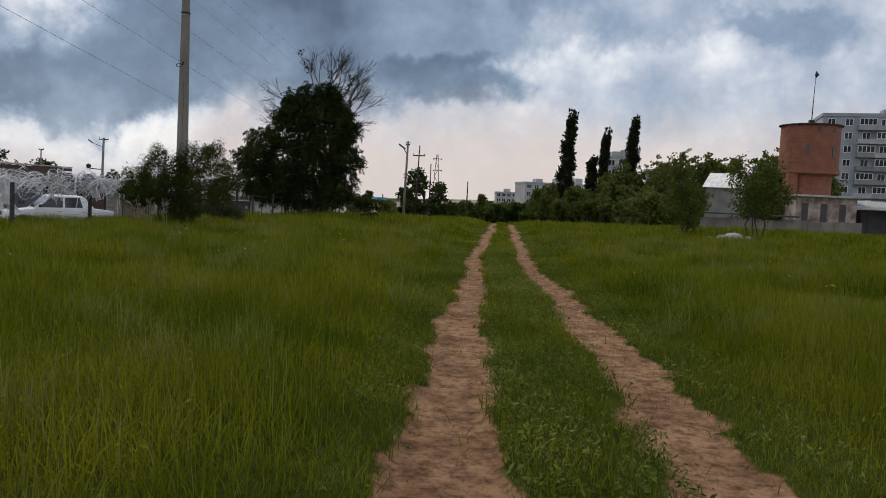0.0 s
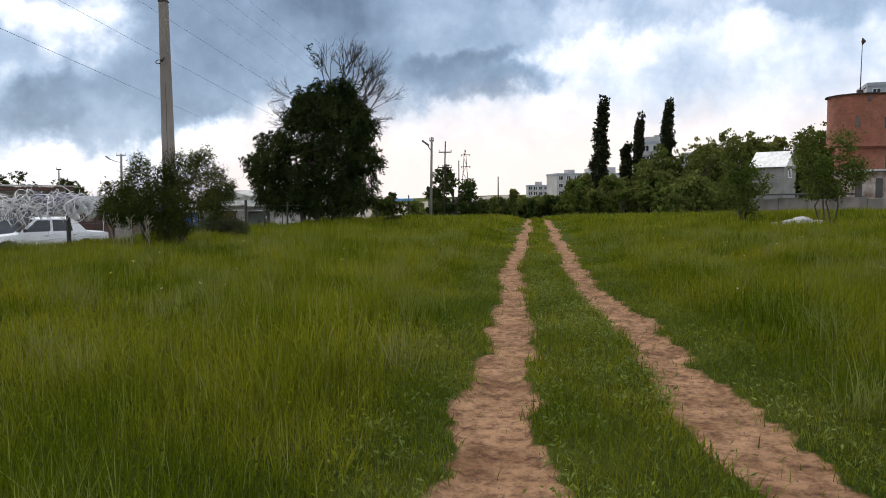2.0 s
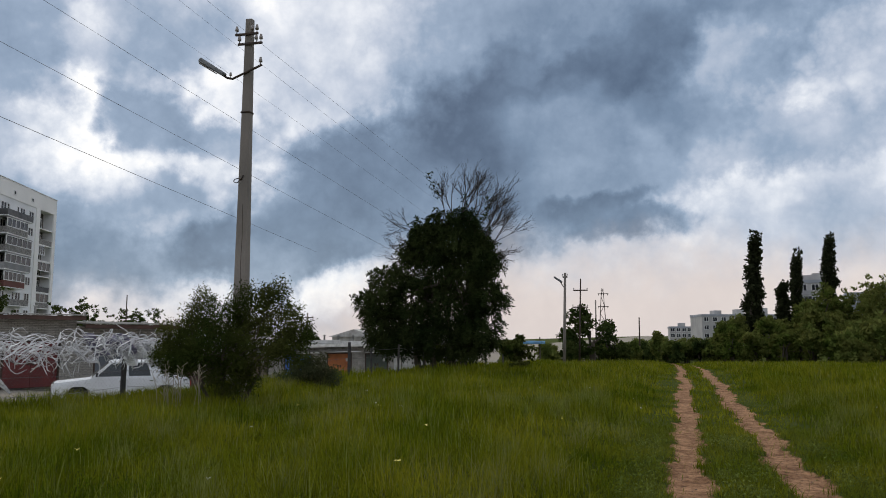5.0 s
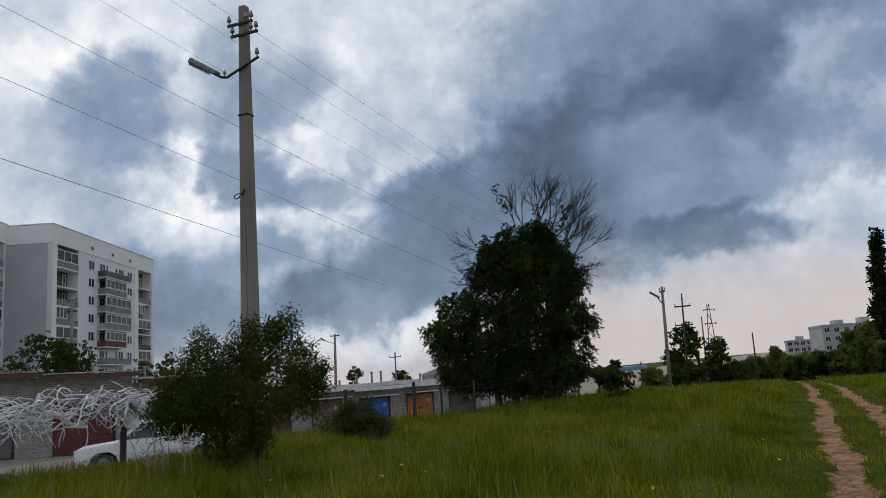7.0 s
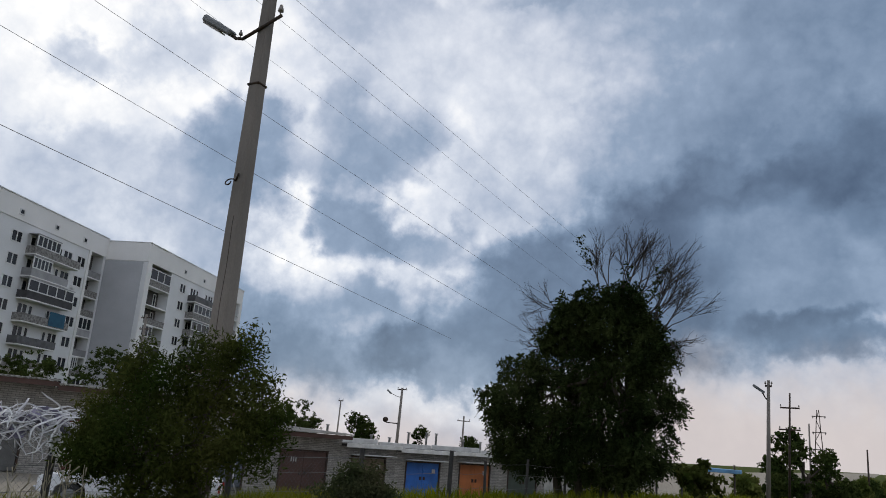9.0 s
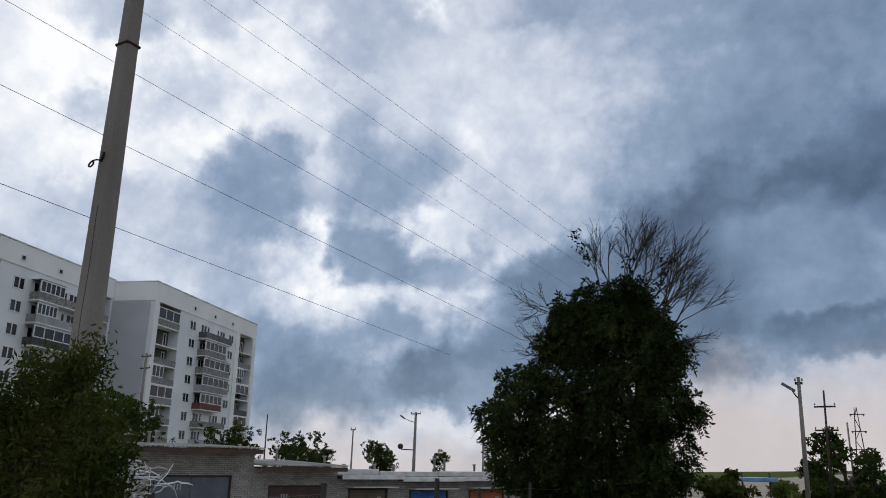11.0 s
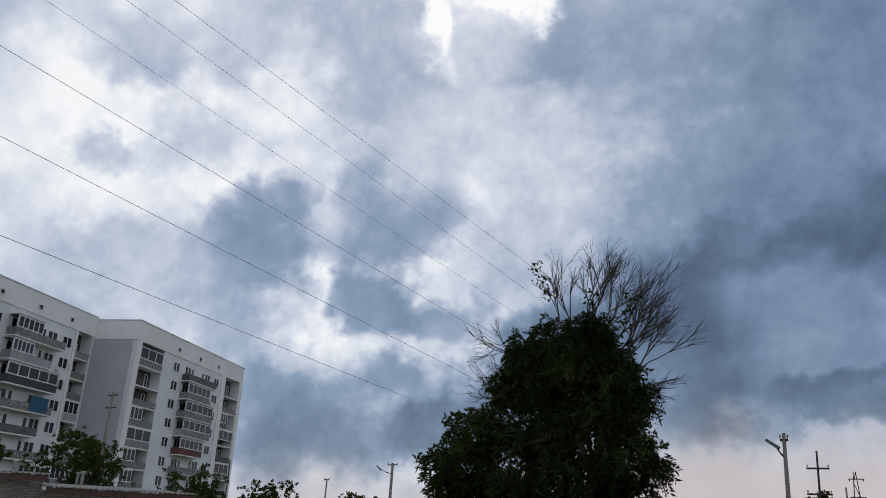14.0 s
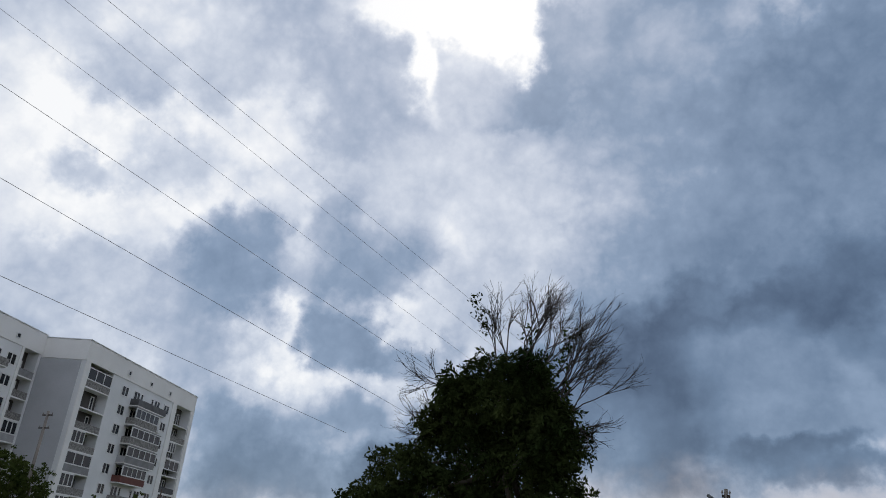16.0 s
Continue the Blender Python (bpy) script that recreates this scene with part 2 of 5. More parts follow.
M_CONCRETE = material("weathered_concrete", (0.25, 0.22, 0.195), 0.9, 0, 0.3, 1.2, 60, 0.4, second=(0.15, 0.135, 0.12), stretch=(1, 1, 0.35))
M_IRON = material("rusty_iron", (0.035, 0.03, 0.028), 0.7, 0.4, 0.4, 8, 60, 0.3, second=(0.07, 0.04, 0.025))
M_POST = material("dark_painted_post", (0.02, 0.02, 0.022), 0.7, 0, 0.4, 6, 50, 0.3, second=(0.045, 0.04, 0.035))
M_LAMP = material("grey_lamp_housing", (0.16, 0.165, 0.17), 0.5, 0.3, 0.2, 6, 50, 0.1)
M_GLASSY = material("insulator_porcelain", (0.25, 0.22, 0.2), 0.25, 0, 0.2, 8, 40, 0)
M_WIRE = material("aluminium_wire", (0.15, 0.15, 0.155), 0.6, 0.5, 0.2, 4, 30, 0)
M_BARK = material("grey_brown_bark", (0.075, 0.06, 0.045), 0.95, 0, 0.4, 5, 50, 0.8, stretch=(1, 1, 0.2))
M_DEAD = material("dry_grey_branches", (0.06, 0.05, 0.045), 0.95, 0, 0.3, 5, 50, 0.5)
M_LEAF = leafy("ash_leaves", (0.016, 0.027, 0.009), (0.040, 0.052, 0.017), 0.12)
M_LEAF_BUSH = leafy("lilac_leaves", (0.028, 0.048, 0.010), (0.085, 0.09, 0.025), 0.28)
M_LEAF_LOW = leafy("bramble_leaves", (0.045, 0.065, 0.028), (0.085, 0.082, 0.045))
M_LEAF_POPLAR = leafy("poplar_leaves", (0.022, 0.026, 0.013), (0.032, 0.038, 0.017), 0.2)
M_LEAF_FAR = leafy("distant_leaves", (0.085, 0.115, 0.028), (0.15, 0.155, 0.045))
M_LEAF_GARDEN = leafy("garden_leaves", (0.03, 0.05, 0.014), (0.06, 0.075, 0.022), 0.2)
M_LEAF_YOUNG = leafy("maple_leaves", (0.06, 0.095, 0.018), (0.11, 0.12, 0.032))
M_GRASS = leafy("meadow_grass", (0.064, 0.094, 0.005), (0.192, 0.192, 0.015), 0.42, 0.4)
M_GRASS_PALE = leafy("pale_seeding_grass", (0.15, 0.18, 0.035), (0.19, 0.19, 0.065), 0.4, 0.35)
M_WEED = leafy("broad_leaf_weeds", (0.085, 0.112, 0.012), (0.155, 0.168, 0.026), 0.35, 0.45)
M_MALLOW = leafy("blue_green_weeds", (0.08, 0.115, 0.022), (0.17, 0.195, 0.05), 0.3, 0.5)
M_YELLOW = material("yellow_petals", (0.6, 0.5, 0.03), 0.6, 0, 0.2, 4, 20, 0)
M_WHITE_FLOWER = material("white_petals", (0.7, 0.7, 0.62), 0.6, 0, 0.2, 4, 20, 0)


# ---- mesh builders ----
def mesh_of(name, verts, faces, mat, smooth=False):
    me = bpy.data.meshes.new(name)
    me.from_pydata([tuple(v) for v in verts], [], [tuple(f) for f in faces])
    me.materials.append(mat)
    if smooth:
        me.shade_smooth()
    return me


def fast_mesh(name, verts, quads, tris, mat):
    """A large mesh from arrays."""
    me = bpy.data.meshes.new(name)
    nq, nt = len(quads), len(tris)
    me.vertices.add(len(verts))
    me.vertices.foreach_set("co", np.asarray(verts, np.float32).ravel())
    me.loops.add(4 * nq + 3 * nt)
    parts = [np.asarray(a, np.int32).ravel() for a in (quads, tris) if len(a)]
    me.loops.foreach_set("vertex_index", np.concatenate(parts))
    me.polygons.add(nq + nt)
    start = np.concatenate([np.arange(nq) * 4, 4 * nq + np.arange(nt) * 3]).astype(np.int32)
    me.polygons.foreach_set("loop_start", start)
    me.update(calc_edges=True)
    me.materials.append(mat)
    return me


def part(name, bm, mat, parent=None, label=""):
    """Links a bmesh (or a mesh) as one object under a thing or a part."""
    if isinstance(bm, bpy.types.Mesh):
        me = bm
    else:
        me = bpy.data.meshes.new(name)
        bm.to_mesh(me)
        bm.free()
        me.materials.append(mat)
    ob = new(name, me)
    ob.parent = parent
    if label:
        ob["label"] = label
    return ob


def thing(name, at, label, category, group="", kind="", turn=0.0):
    e = new(name)
    e.matrix_basis = pose(*at, 0, 0, turn)
    return tagged(e, label, category, group, kind)


def box(bm, x0, x1, y0, y1, z0, z1, bevel=0.0):
    r = bmesh.ops.create_cube(bm, size=1.0, matrix=Matrix.Translation(((x0 + x1) / 2, (y0 + y1) / 2, (z0 + z1) / 2)) @ Matrix.Diagonal((x1 - x0, y1 - y0, z1 - z0, 1)))
    if bevel:
        es = list({e for v in r["verts"] for e in v.link_edges})
        bmesh.ops.bevel(bm, geom=es, offset=bevel, segments=1, affect="EDGES")
    return bm


def boxed(*args, bevel=0.0):
    return box(bmesh.new(), *args, bevel=bevel)


class Mesh:
    """Gathers tubes and faces."""

    def __init__(self):
        self.v, self.f = [], []

    def tube(self, pts, radii, sides=6, cap=True):
        pts = [Vector(p) for p in pts]
        base = len(self.v)
        side = None
        for k, p in enumerate(pts):
            d = (pts[min(k + 1, len(pts) - 1)] - pts[max(k - 1, 0)]).normalized()
            side = (side - d * side.dot(d)) if side else d.orthogonal()
            side.normalize()
            up = d.cross(side)
            for s in range(sides):
                a = 2 * math.pi * s / sides
                self.v.append(p + (side * math.cos(a) + up * math.sin(a)) * radii[k])
        for k in range(len(pts) - 1):
            for s in range(sides):
                a, b = base + k * sides + s, base + k * sides + (s + 1) % sides
                self.f.append((a, b, b + sides, a + sides))
        if cap:
            self.f.append(tuple(base + s for s in reversed(range(sides))))
            self.f.append(tuple(base + (len(pts) - 1) * sides + s for s in range(sides)))
        return self

    def quad(self, *pts):
        b = len(self.v)
        self.v += [Vector(p) for p in pts]
        self.f.append(tuple(range(b, b + len(pts))))
        return self

    def mesh(self, name, mat, smooth=True):
        return mesh_of(name, self.v, self.f, mat, smooth)


def leaf_mesh(name, centres, size, mat, rng, long=1.9):
    """Folded pointed leaves, one at each centre."""
    n = len(centres)
    d = rng.normal(size=(n, 3))
    d[:, 2] -= 0.35
    d /= np.linalg.norm(d, axis=1)[:, None]
    s = np.cross(d, rng.normal(size=(n, 3)))
    s /= np.linalg.norm(s, axis=1)[:, None]
    up = np.cross(d, s)
    ln = size * rng.uniform(0.6, 1.4, n)[:, None] * long / 2
    wd = ln / long
    a, b = centres - d * ln, centres + d * ln
    mid = centres + up * wd * 0.35
    verts = np.stack([a, mid - s * wd, b, mid + s * wd], 1).reshape(-1, 3)
    k = np.arange(n)[:, None] * 4
    tris = np.concatenate([k + [0, 1, 2], k + [0, 2, 3]])
    return fast_mesh(name, verts, [], tris, mat)


def crown_points(blobs, count, rng, twig=0.22, per=14, shell=0.55):
    """Leaf places: sprays of leaves scattered through uneven masses, thicker near the outside."""
    weight = np.array([b[3] * b[4] * b[5] for b in blobs]) ** 0.5
    sprays = max(1, count // per)
    pick = rng.choice(len(blobs), sprays, p=weight / weight.sum())
    bl = np.array([b[:6] for b in blobs], float)[pick]
    d = rng.normal(size=(sprays, 3))
    d /= np.linalg.norm(d, axis=1)[:, None]
    r = shell + (1.06 - shell) * rng.uniform(size=sprays) ** 0.7
    r *= 1 + 0.16 * np.sin(d[:, 0] * 7 + pick) + 0.12 * np.sin(d[:, 2] * 11 + d[:, 1] * 6 + pick * 2)
    c = bl[:, :3] + d * bl[:, 3:] * r[:, None]
    pts = c[:, None, :] + np.clip(rng.normal(size=(sprays, per, 3)), -1.5, 1.5) * twig * np.array([1, 1, 0.8])
    return pts.reshape(-1, 3)


def compound_leaves(name, blobs, sprays, rng, mat, size=0.14, per=13):
    """Feathered leaves: a drooping stalk with leaflets in pairs, set over uneven masses and the clumps that stand out of them."""
    masses = []
    for bx, by, bz, rx, ry, rz in blobs:
        masses.append((bx, by, bz, rx * 0.88, ry * 0.88, rz * 0.88))
        for _ in range(9):
            d = rng.normal(size=3)
            d /= np.linalg.norm(d)
            q, out = rng.uniform(0.14, 0.34), rng.uniform(0.8, 1.3)
            masses.append((bx + d[0] * rx * out, by + d[1] * ry * out, bz + d[2] * rz * out, rx * q, ry * q, rz * q))
    bl = np.array(masses)
    weight = (bl[:, 3] * bl[:, 4] * bl[:, 5]) ** 0.55
    bl = bl[rng.choice(len(bl), sprays, p=weight / weight.sum())]
    d = rng.normal(size=(sprays, 3))
    d /= np.linalg.norm(d, axis=1)[:, None]
    root = bl[:, :3] + d * bl[:, 3:] * (0.45 + 0.55 * rng.uniform(size=sprays) ** 0.6)[:, None]
    axis = d * 0.7 + rng.normal(size=(sprays, 3)) * 0.45 + [0, 0, -0.28]
    axis /= np.linalg.norm(axis, axis=1)[:, None]
    side = np.cross(axis, rng.normal(size=(sprays, 3)))
    side /= np.linalg.norm(side, axis=1)[:, None]
    ln = rng.uniform(0.25, 0.5, sprays)[:, None, None]
    s = np.linspace(0.2, 1.0, per)[None, :, None]
    flip = np.where(np.arange(per) % 2, 1.0, -1.0)[None, :, None]
    stem = root[:, None] + axis[:, None] * ln * s - np.array([0, 0, 0.16]) * s ** 2
    way = axis[:, None] * 0.55 + side[:, None] * flip * 0.85 + rng.normal(size=(sprays, per, 3)) * 0.2 + [0, 0, -0.2]
    way /= np.linalg.norm(way, axis=2)[:, :, None]
    long = size * rng.uniform(0.6, 1.35, (sprays, per, 1))
    flat = np.cross(way, rng.normal(size=(sprays, per, 3)) * 0.5 + np.cross(axis, side)[:, None])
    flat /= np.linalg.norm(flat, axis=2)[:, :, None]
    mid = stem + way * long * 0.45
    verts = np.stack([stem, mid - flat * long * 0.19, stem + way * long, mid + flat * long * 0.19], 2).reshape(-1, 3)
    k = np.arange(sprays * per)[:, None] * 4
    return fast_mesh(name, verts, [], np.concatenate([k + [0, 1, 2], k + [0, 2, 3]]), mat)


def limb(rng, a, b, bend=0.12, steps=5):
    a, b = np.array(a, float), np.array(b, float)
    off = rng.normal(size=(steps, 3)) * np.linalg.norm(b - a) * bend * 0.35
    off[0] = off[-1] = 0
    t = np.linspace(0, 1, steps)[:, None]
    return a + (b - a) * t + off


def tree(name, at, label, blobs, leaves, size, mat, trunks, trunk_r, seed, twig=0.22, group="", bark=None, shell=0.5, twigs=True, clumps=0, long=1.9, feathered=0):
    """A trunk or several with limbs into each mass of the crown."""
    rng = np.random.default_rng(seed)
    t = thing(name, at, label, "bush" if "bush" in name else "tree", group)
    wood = Mesh()
    for tx, ty, h in trunks:
        path = limb(rng, (tx, ty, -0.15), (tx * 1.6, ty * 1.6, h))
        wood.tube(path, np.linspace(trunk_r, trunk_r * 0.45, len(path)), 7)
    for bx, by, bz, rx, ry, rz in blobs:
        tx, ty, h = trunks[int(rng.integers(len(trunks)))]
        start = (tx * 1.3, ty * 1.3, h * rng.uniform(0.45, 0.95))
        path = limb(rng, start, (bx, by, bz), 0.2)
        wood.tube(path, np.linspace(trunk_r * 0.5, trunk_r * 0.12, len(path)), 5)
        if twigs:
            for _ in range(7):
                d = rng.normal(size=3)
                d /= np.linalg.norm(d)
                end = np.array((bx, by, bz)) + d * (rx, ry, rz) * 0.95
                p2 = limb(rng, (bx, by, bz), end, 0.2, 4)
                wood.tube(p2, np.linspace(trunk_r * 0.14, trunk_r * 0.04, 4), 4, False)
    part("trunk", wood.mesh("trunk", bark or M_BARK), None, t)
    if feathered:
        part("crown", compound_leaves("crown", blobs, feathered, rng, mat, size), None, t)
        return t
    masses = list(blobs)
    for bx, by, bz, rx, ry, rz in blobs if clumps else ():
        for _ in range(clumps):
            d = rng.normal(size=3)
            d /= np.linalg.norm(d)
            q, out = rng.uniform(0.2, 0.4), rng.uniform(0.75, 1.12)
            masses.append((bx + d[0] * rx * out, by + d[1] * ry * out, bz + d[2] * rz * out, rx * q, ry * q, rz * q))
    part("crown", leaf_mesh("crown", crown_points(masses, leaves, rng, twig, shell=shell), size, mat, rng, long), None, t)
    return t


# ---- ground ----
def sm(v, a, b):
    t = np.clip((v - a) / (b - a), 0, 1)
    return t * t * (3 - 2 * t)


def fence_x(y):
    return np.interp(y, (0, 20, 26, 37, 56, 90, 140), (-14.6, -13.6, -13.1, -11.9, -8.6, -6.5, -6.0))


def rut_left(y):
    return np.interp(y, (0, 5, 12, 18, 26, 37, 80), (-0.05, -0.05, -0.12, -0.1, 0.05, 0.4, 1.2)) + 0.05 * np.sin(y * 0.55)


def rut_right(y):
    return np.interp(y, (0, 5, 8, 11, 16, 24, 37, 80), (1.58, 1.56, 1.46, 1.33, 1.17, 1.17, 1.5, 2.3)) + 0.05 * np.sin(y * 0.5 + 2)


def wobble(x, y):
    return 0.5 * np.sin(x * 1.7 + y * 0.6) + 0.3 * np.sin(x * 0.8 - y * 1.9 + 1) + 0.2 * np.sin(x * 4.1 + y * 3.3 + 2)


def dirt_at(x, y):
    """1 on the bare ruts, 0 in the grass."""
    edge = 0.10 * wobble(x * 2.2, y * 2.2) + 0.085 * wobble(x * 5 + 3, y * 6.1)
    wide = np.interp(y, (0, 5, 7.5, 15, 40), (0.34, 0.33, 0.275, 0.215, 0.2))
    d = np.minimum(np.abs(x - rut_left(y)), np.abs(x - rut_right(y)) * 0.95) + edge
    return 1 - sm(d, wide - 0.08, wide + 0.1)


def height_at(x, y):
    f = fence_x(y)
    deep = 0.62 + 0.73 * sm(y, 33, 44)
    z = -deep * sm(-x, -f + 0.2, -f + 3.6)
    z = z + 0.03 * wobble(x * 0.6, y * 0.6) * (1 - dirt_at(x, y)) - 0.05 * dirt_at(x, y)
    z = z - 0.03 * np.maximum(0, -x - 40)
    z = z + 0.25 * sm(x, 4, 22) * sm(y, 20, 60) + 1.5 * sm(x, 20, 70) * sm(y, 60, 130)
    # beyond a low crest the meadow falls away
    fall = 0.031 * (np.logaddexp(0, (y - 49) / 3.0) - np.logaddexp(0, (y - 115) / 3.0)) * 3.0
    return z - fall * sm(x, -13, -8)


def spread(lo, hi, dense, grow=1.25):
    """Coordinates, close together inside dense = (a, b, step) and ever wider outside."""
    a, b, step = dense
    out = list(np.arange(a, b + step / 2, step))
    s = step
    while out[-1] < hi:
        s *= grow
        out.append(min(hi, out[-1] + s))
    s = step
    while out[0] > lo:
        s *= grow
        out.insert(0, max(lo, out[0] - s))
    return np.array(out)


gx, gy = spread(-1500, 1500, (-1.0, 2.6, 0.07), 1.12), spread(-300, 3000, (1.5, 32, 0.16), 1.1)
GX, GY = np.meshgrid(gx, gy)
gv = np.stack([GX, GY, height_at(GX, GY)], -1).reshape(-1, 3)
nx = len(gx)
gi = (np.arange(len(gy) - 1)[:, None] * nx + np.arange(nx - 1)[None]).reshape(-1, 1)
ground_mesh = fast_mesh("ground", gv, gi + [0, 1, nx + 1, nx], [], None)
ground_mesh.materials.clear()
lane = (sm(-GX, -fence_x(GY) + 1.2, -fence_x(GY) + 3.0) * (1 - sm(-GX, 34, 44))).ravel()
for key, values in (("dirt", dirt_at(GX, GY).ravel()), ("lane", lane)):
    at = ground_mesh.attributes.new(key, "FLOAT", "POINT")
    at.data.foreach_set("value", values.astype(np.float32))


def ground_material():
    m = material("meadow_soil", (0.03, 0.045, 0.006), 0.95, 0, 0.5, 0.9, 22, 0.6, second=(0.058, 0.070, 0.010), spec=0.04)
    n, l = m.node_tree.nodes, m.node_tree.links
    b = n["Principled BSDF"]
    earth = n.new("ShaderNodeTexNoise")
    earth.inputs["Scale"].default_value, earth.inputs["Detail"].default_value = 4.5, 9
    speck = n.new("ShaderNodeTexNoise")
    speck.inputs["Scale"].default_value, speck.inputs["Detail"].default_value, speck.inputs["Roughness"].default_value = 11.0, 10, 0.7
    tc = n.new("ShaderNodeTexCoord")
    for t in (earth, speck):
        l.new(tc.outputs["Object"], t.inputs["Vector"])
    r1 = n.new("ShaderNodeValToRGB")
    r1.color_ramp.elements[0].position, r1.color_ramp.elements[0].color = 0.34, (0.12, 0.062, 0.037, 1)
    r1.color_ramp.elements[1].position, r1.color_ramp.elements[1].color = 0.58, (0.40, 0.235, 0.135, 1)
    l.new(speck.outputs[0], r1.inputs[0])
    worn = n.new("ShaderNodeTexNoise")
    worn.inputs["Scale"].default_value, worn.inputs["Detail"].default_value, worn.inputs["Roughness"].default_value = 2.3, 6, 0.62
    l.new(tc.outputs["Object"], worn.inputs["Vector"])
    tone = n.new("ShaderNodeValToRGB")
    tone.color_ramp.elements[0].position, tone.color_ramp.elements[0].color = 0.36, (0.56, 0.52, 0.50, 1)
    tone.color_ramp.elements[1].position, tone.color_ramp.elements[1].color = 0.62, (1.0, 1.0, 1.0, 1)
    l.new(worn.outputs[0], tone.inputs[0])
    rut_mix = n.new("ShaderNodeMix")
    rut_mix.data_type, rut_mix.blend_type = "RGBA", "MULTIPLY"
    rut_mix.inputs[0].default_value = 1.0
    l.new(r1.outputs[0], rut_mix.inputs[6]), l.new(tone.outputs[0], rut_mix.inputs[7])
    gravel = n.new("ShaderNodeValToRGB")
    gravel.color_ramp.elements[0].position, gravel.color_ramp.elements[0].color = 0.3, (0.17, 0.15, 0.12, 1)
    gravel.color_ramp.elements[1].position, gravel.color_ramp.elements[1].color = 0.7, (0.36, 0.33, 0.28, 1)
    l.new(speck.outputs[0], gravel.inputs[0])
    last = b.inputs["Base Color"].links[0].from_socket
    for key, ramp_out in (("lane", gravel.outputs[0]), ("dirt", rut_mix.outputs[2])):
        a = n.new("ShaderNodeAttribute")
        a.attribute_name = key
        shake = n.new("ShaderNodeMath")
        shake.operation = "MULTIPLY_ADD"
        sub = n.new("ShaderNodeMath")
        sub.operation = "SUBTRACT"
        l.new(earth.outputs[0], sub.inputs[0])
        sub.inputs[1].default_value = 0.5
        l.new(sub.outputs[0], shake.inputs[0])
        shake.inputs[1].default_value = 1.5
        l.new(a.outputs["Fac"], shake.inputs[2])
        f = n.new("ShaderNodeMapRange")
        f.inputs[1].default_value, f.inputs[2].default_value = 0.35, 0.6
        l.new(shake.outputs[0], f.inputs[0])
        mx = n.new("ShaderNodeMix")
        mx.data_type = "RGBA"
        l.new(f.outputs[0], mx.inputs[0]), l.new(last, mx.inputs[6]), l.new(ramp_out, mx.inputs[7])
        last = mx.outputs[2]
    l.new(last, b.inputs["Base Color"])
    bp = n.new("ShaderNodeBump")
    bp.inputs["Strength"].default_value, bp.inputs["Distance"].default_value = 0.9, 0.05
    l.new(speck.outputs[0], bp.inputs["Height"]), l.new(bp.outputs[0], b.inputs["Normal"])
    return m


ground_mesh.materials.append(ground_material())
ground_mesh.shade_smooth()
tagged(new("ground", ground_mesh), "grassy meadow with two bare reddish earth wheel ruts", "ground", kind="structure")


# ---- grass ----
def blades(name, xy, tall, wide, mat, rng, lean=0.35, label="", segments=2):
    """Tapered bent blades of grass standing on the ground."""
    n = len(xy)
    z = height_at(xy[:, 0], xy[:, 1]) - 0.02
    base = np.c_[xy, z]
    turn = rng.uniform(0, 2 * math.pi, n)
    side = np.c_[np.cos(turn), np.sin(turn), np.zeros(n)] * wide[:, None] / 2
    way = rng.uniform(0, 2 * math.pi, n)
    tilt = np.abs(rng.normal(0, lean, n)) * tall
    top = np.c_[np.cos(way) * tilt, np.sin(way) * tilt, tall]
    mid = base + top * [0.38, 0.38, 0.58]
    tip = base + top
    verts = np.stack([base - side, base + side, mid - side * 0.8, mid + side * 0.8, tip], 1).reshape(-1, 3)
    k = np.arange(n)[:, None] * 5
    me = fast_mesh(name, verts, k + [0, 1, 3, 2], k + [2, 3, 4], mat)
    return tagged(new(name, me), label, "grass", kind="stuff")


def scatter(rng, n, x0, x1, y0, y1):
    return np.c_[rng.uniform(x0, x1, n), rng.uniform(y0, y1, n)]


def rut_gap(xy):
    """Distance to the nearer edge of the bare ruts, and whether between them."""
    l, r = rut_left(xy[:, 1]), rut_right(xy[:, 1])
    d = np.minimum(np.abs(xy[:, 0] - l), np.abs(xy[:, 0] - r)) - 0.27
    return d, (xy[:, 0] > l) & (xy[:, 0] < r)


def meadow(rng, n, x0, x1, y0, y1, reach=1.0):
    xy = scatter(rng, n, x0, x1, y0, y1)
    gap, mid = rut_gap(xy)
    patch = 0.5 + 0.5 * wobble(xy[:, 0] * 0.7, xy[:, 1] * 0.5)
    keep = (rng.uniform(size=n) > dirt_at(xy[:, 0], xy[:, 1]) * 1.15) & (xy[:, 0] > fence_x(xy[:, 1]) - 2.2)
    tall = (0.10 + 0.34 * sm(gap, 0.15, 1.5)) * (0.42 + 0.72 * patch) * rng.uniform(0.55, 1.25, n)
    tall = np.where(mid, rng.uniform(0.05, 0.17, n), tall) * reach
    # thin out unevenly towards the edges of the patch
    rim = np.minimum(np.minimum(np.minimum(xy[:, 0] - x0, x1 - xy[:, 0]) / 3.2, 1), np.minimum(xy[:, 1] - y0 + 0.3, y1 - xy[:, 1] + 0.3) / 1.2) + 0.35 * wobble(xy[:, 0] * 0.9 + 4, xy[:, 1] * 0.8)
    keep &= rng.uniform(size=n) < np.clip(rim, 0.0, 1)
    if y0 < 0:
        keep &= ~((np.abs(xy[:, 0] + 1) < 3.5 + 0.28 * np.clip(xy[:, 1], 0, 40)) & (xy[:, 1] > 2.5))
    return xy[keep], tall[keep]


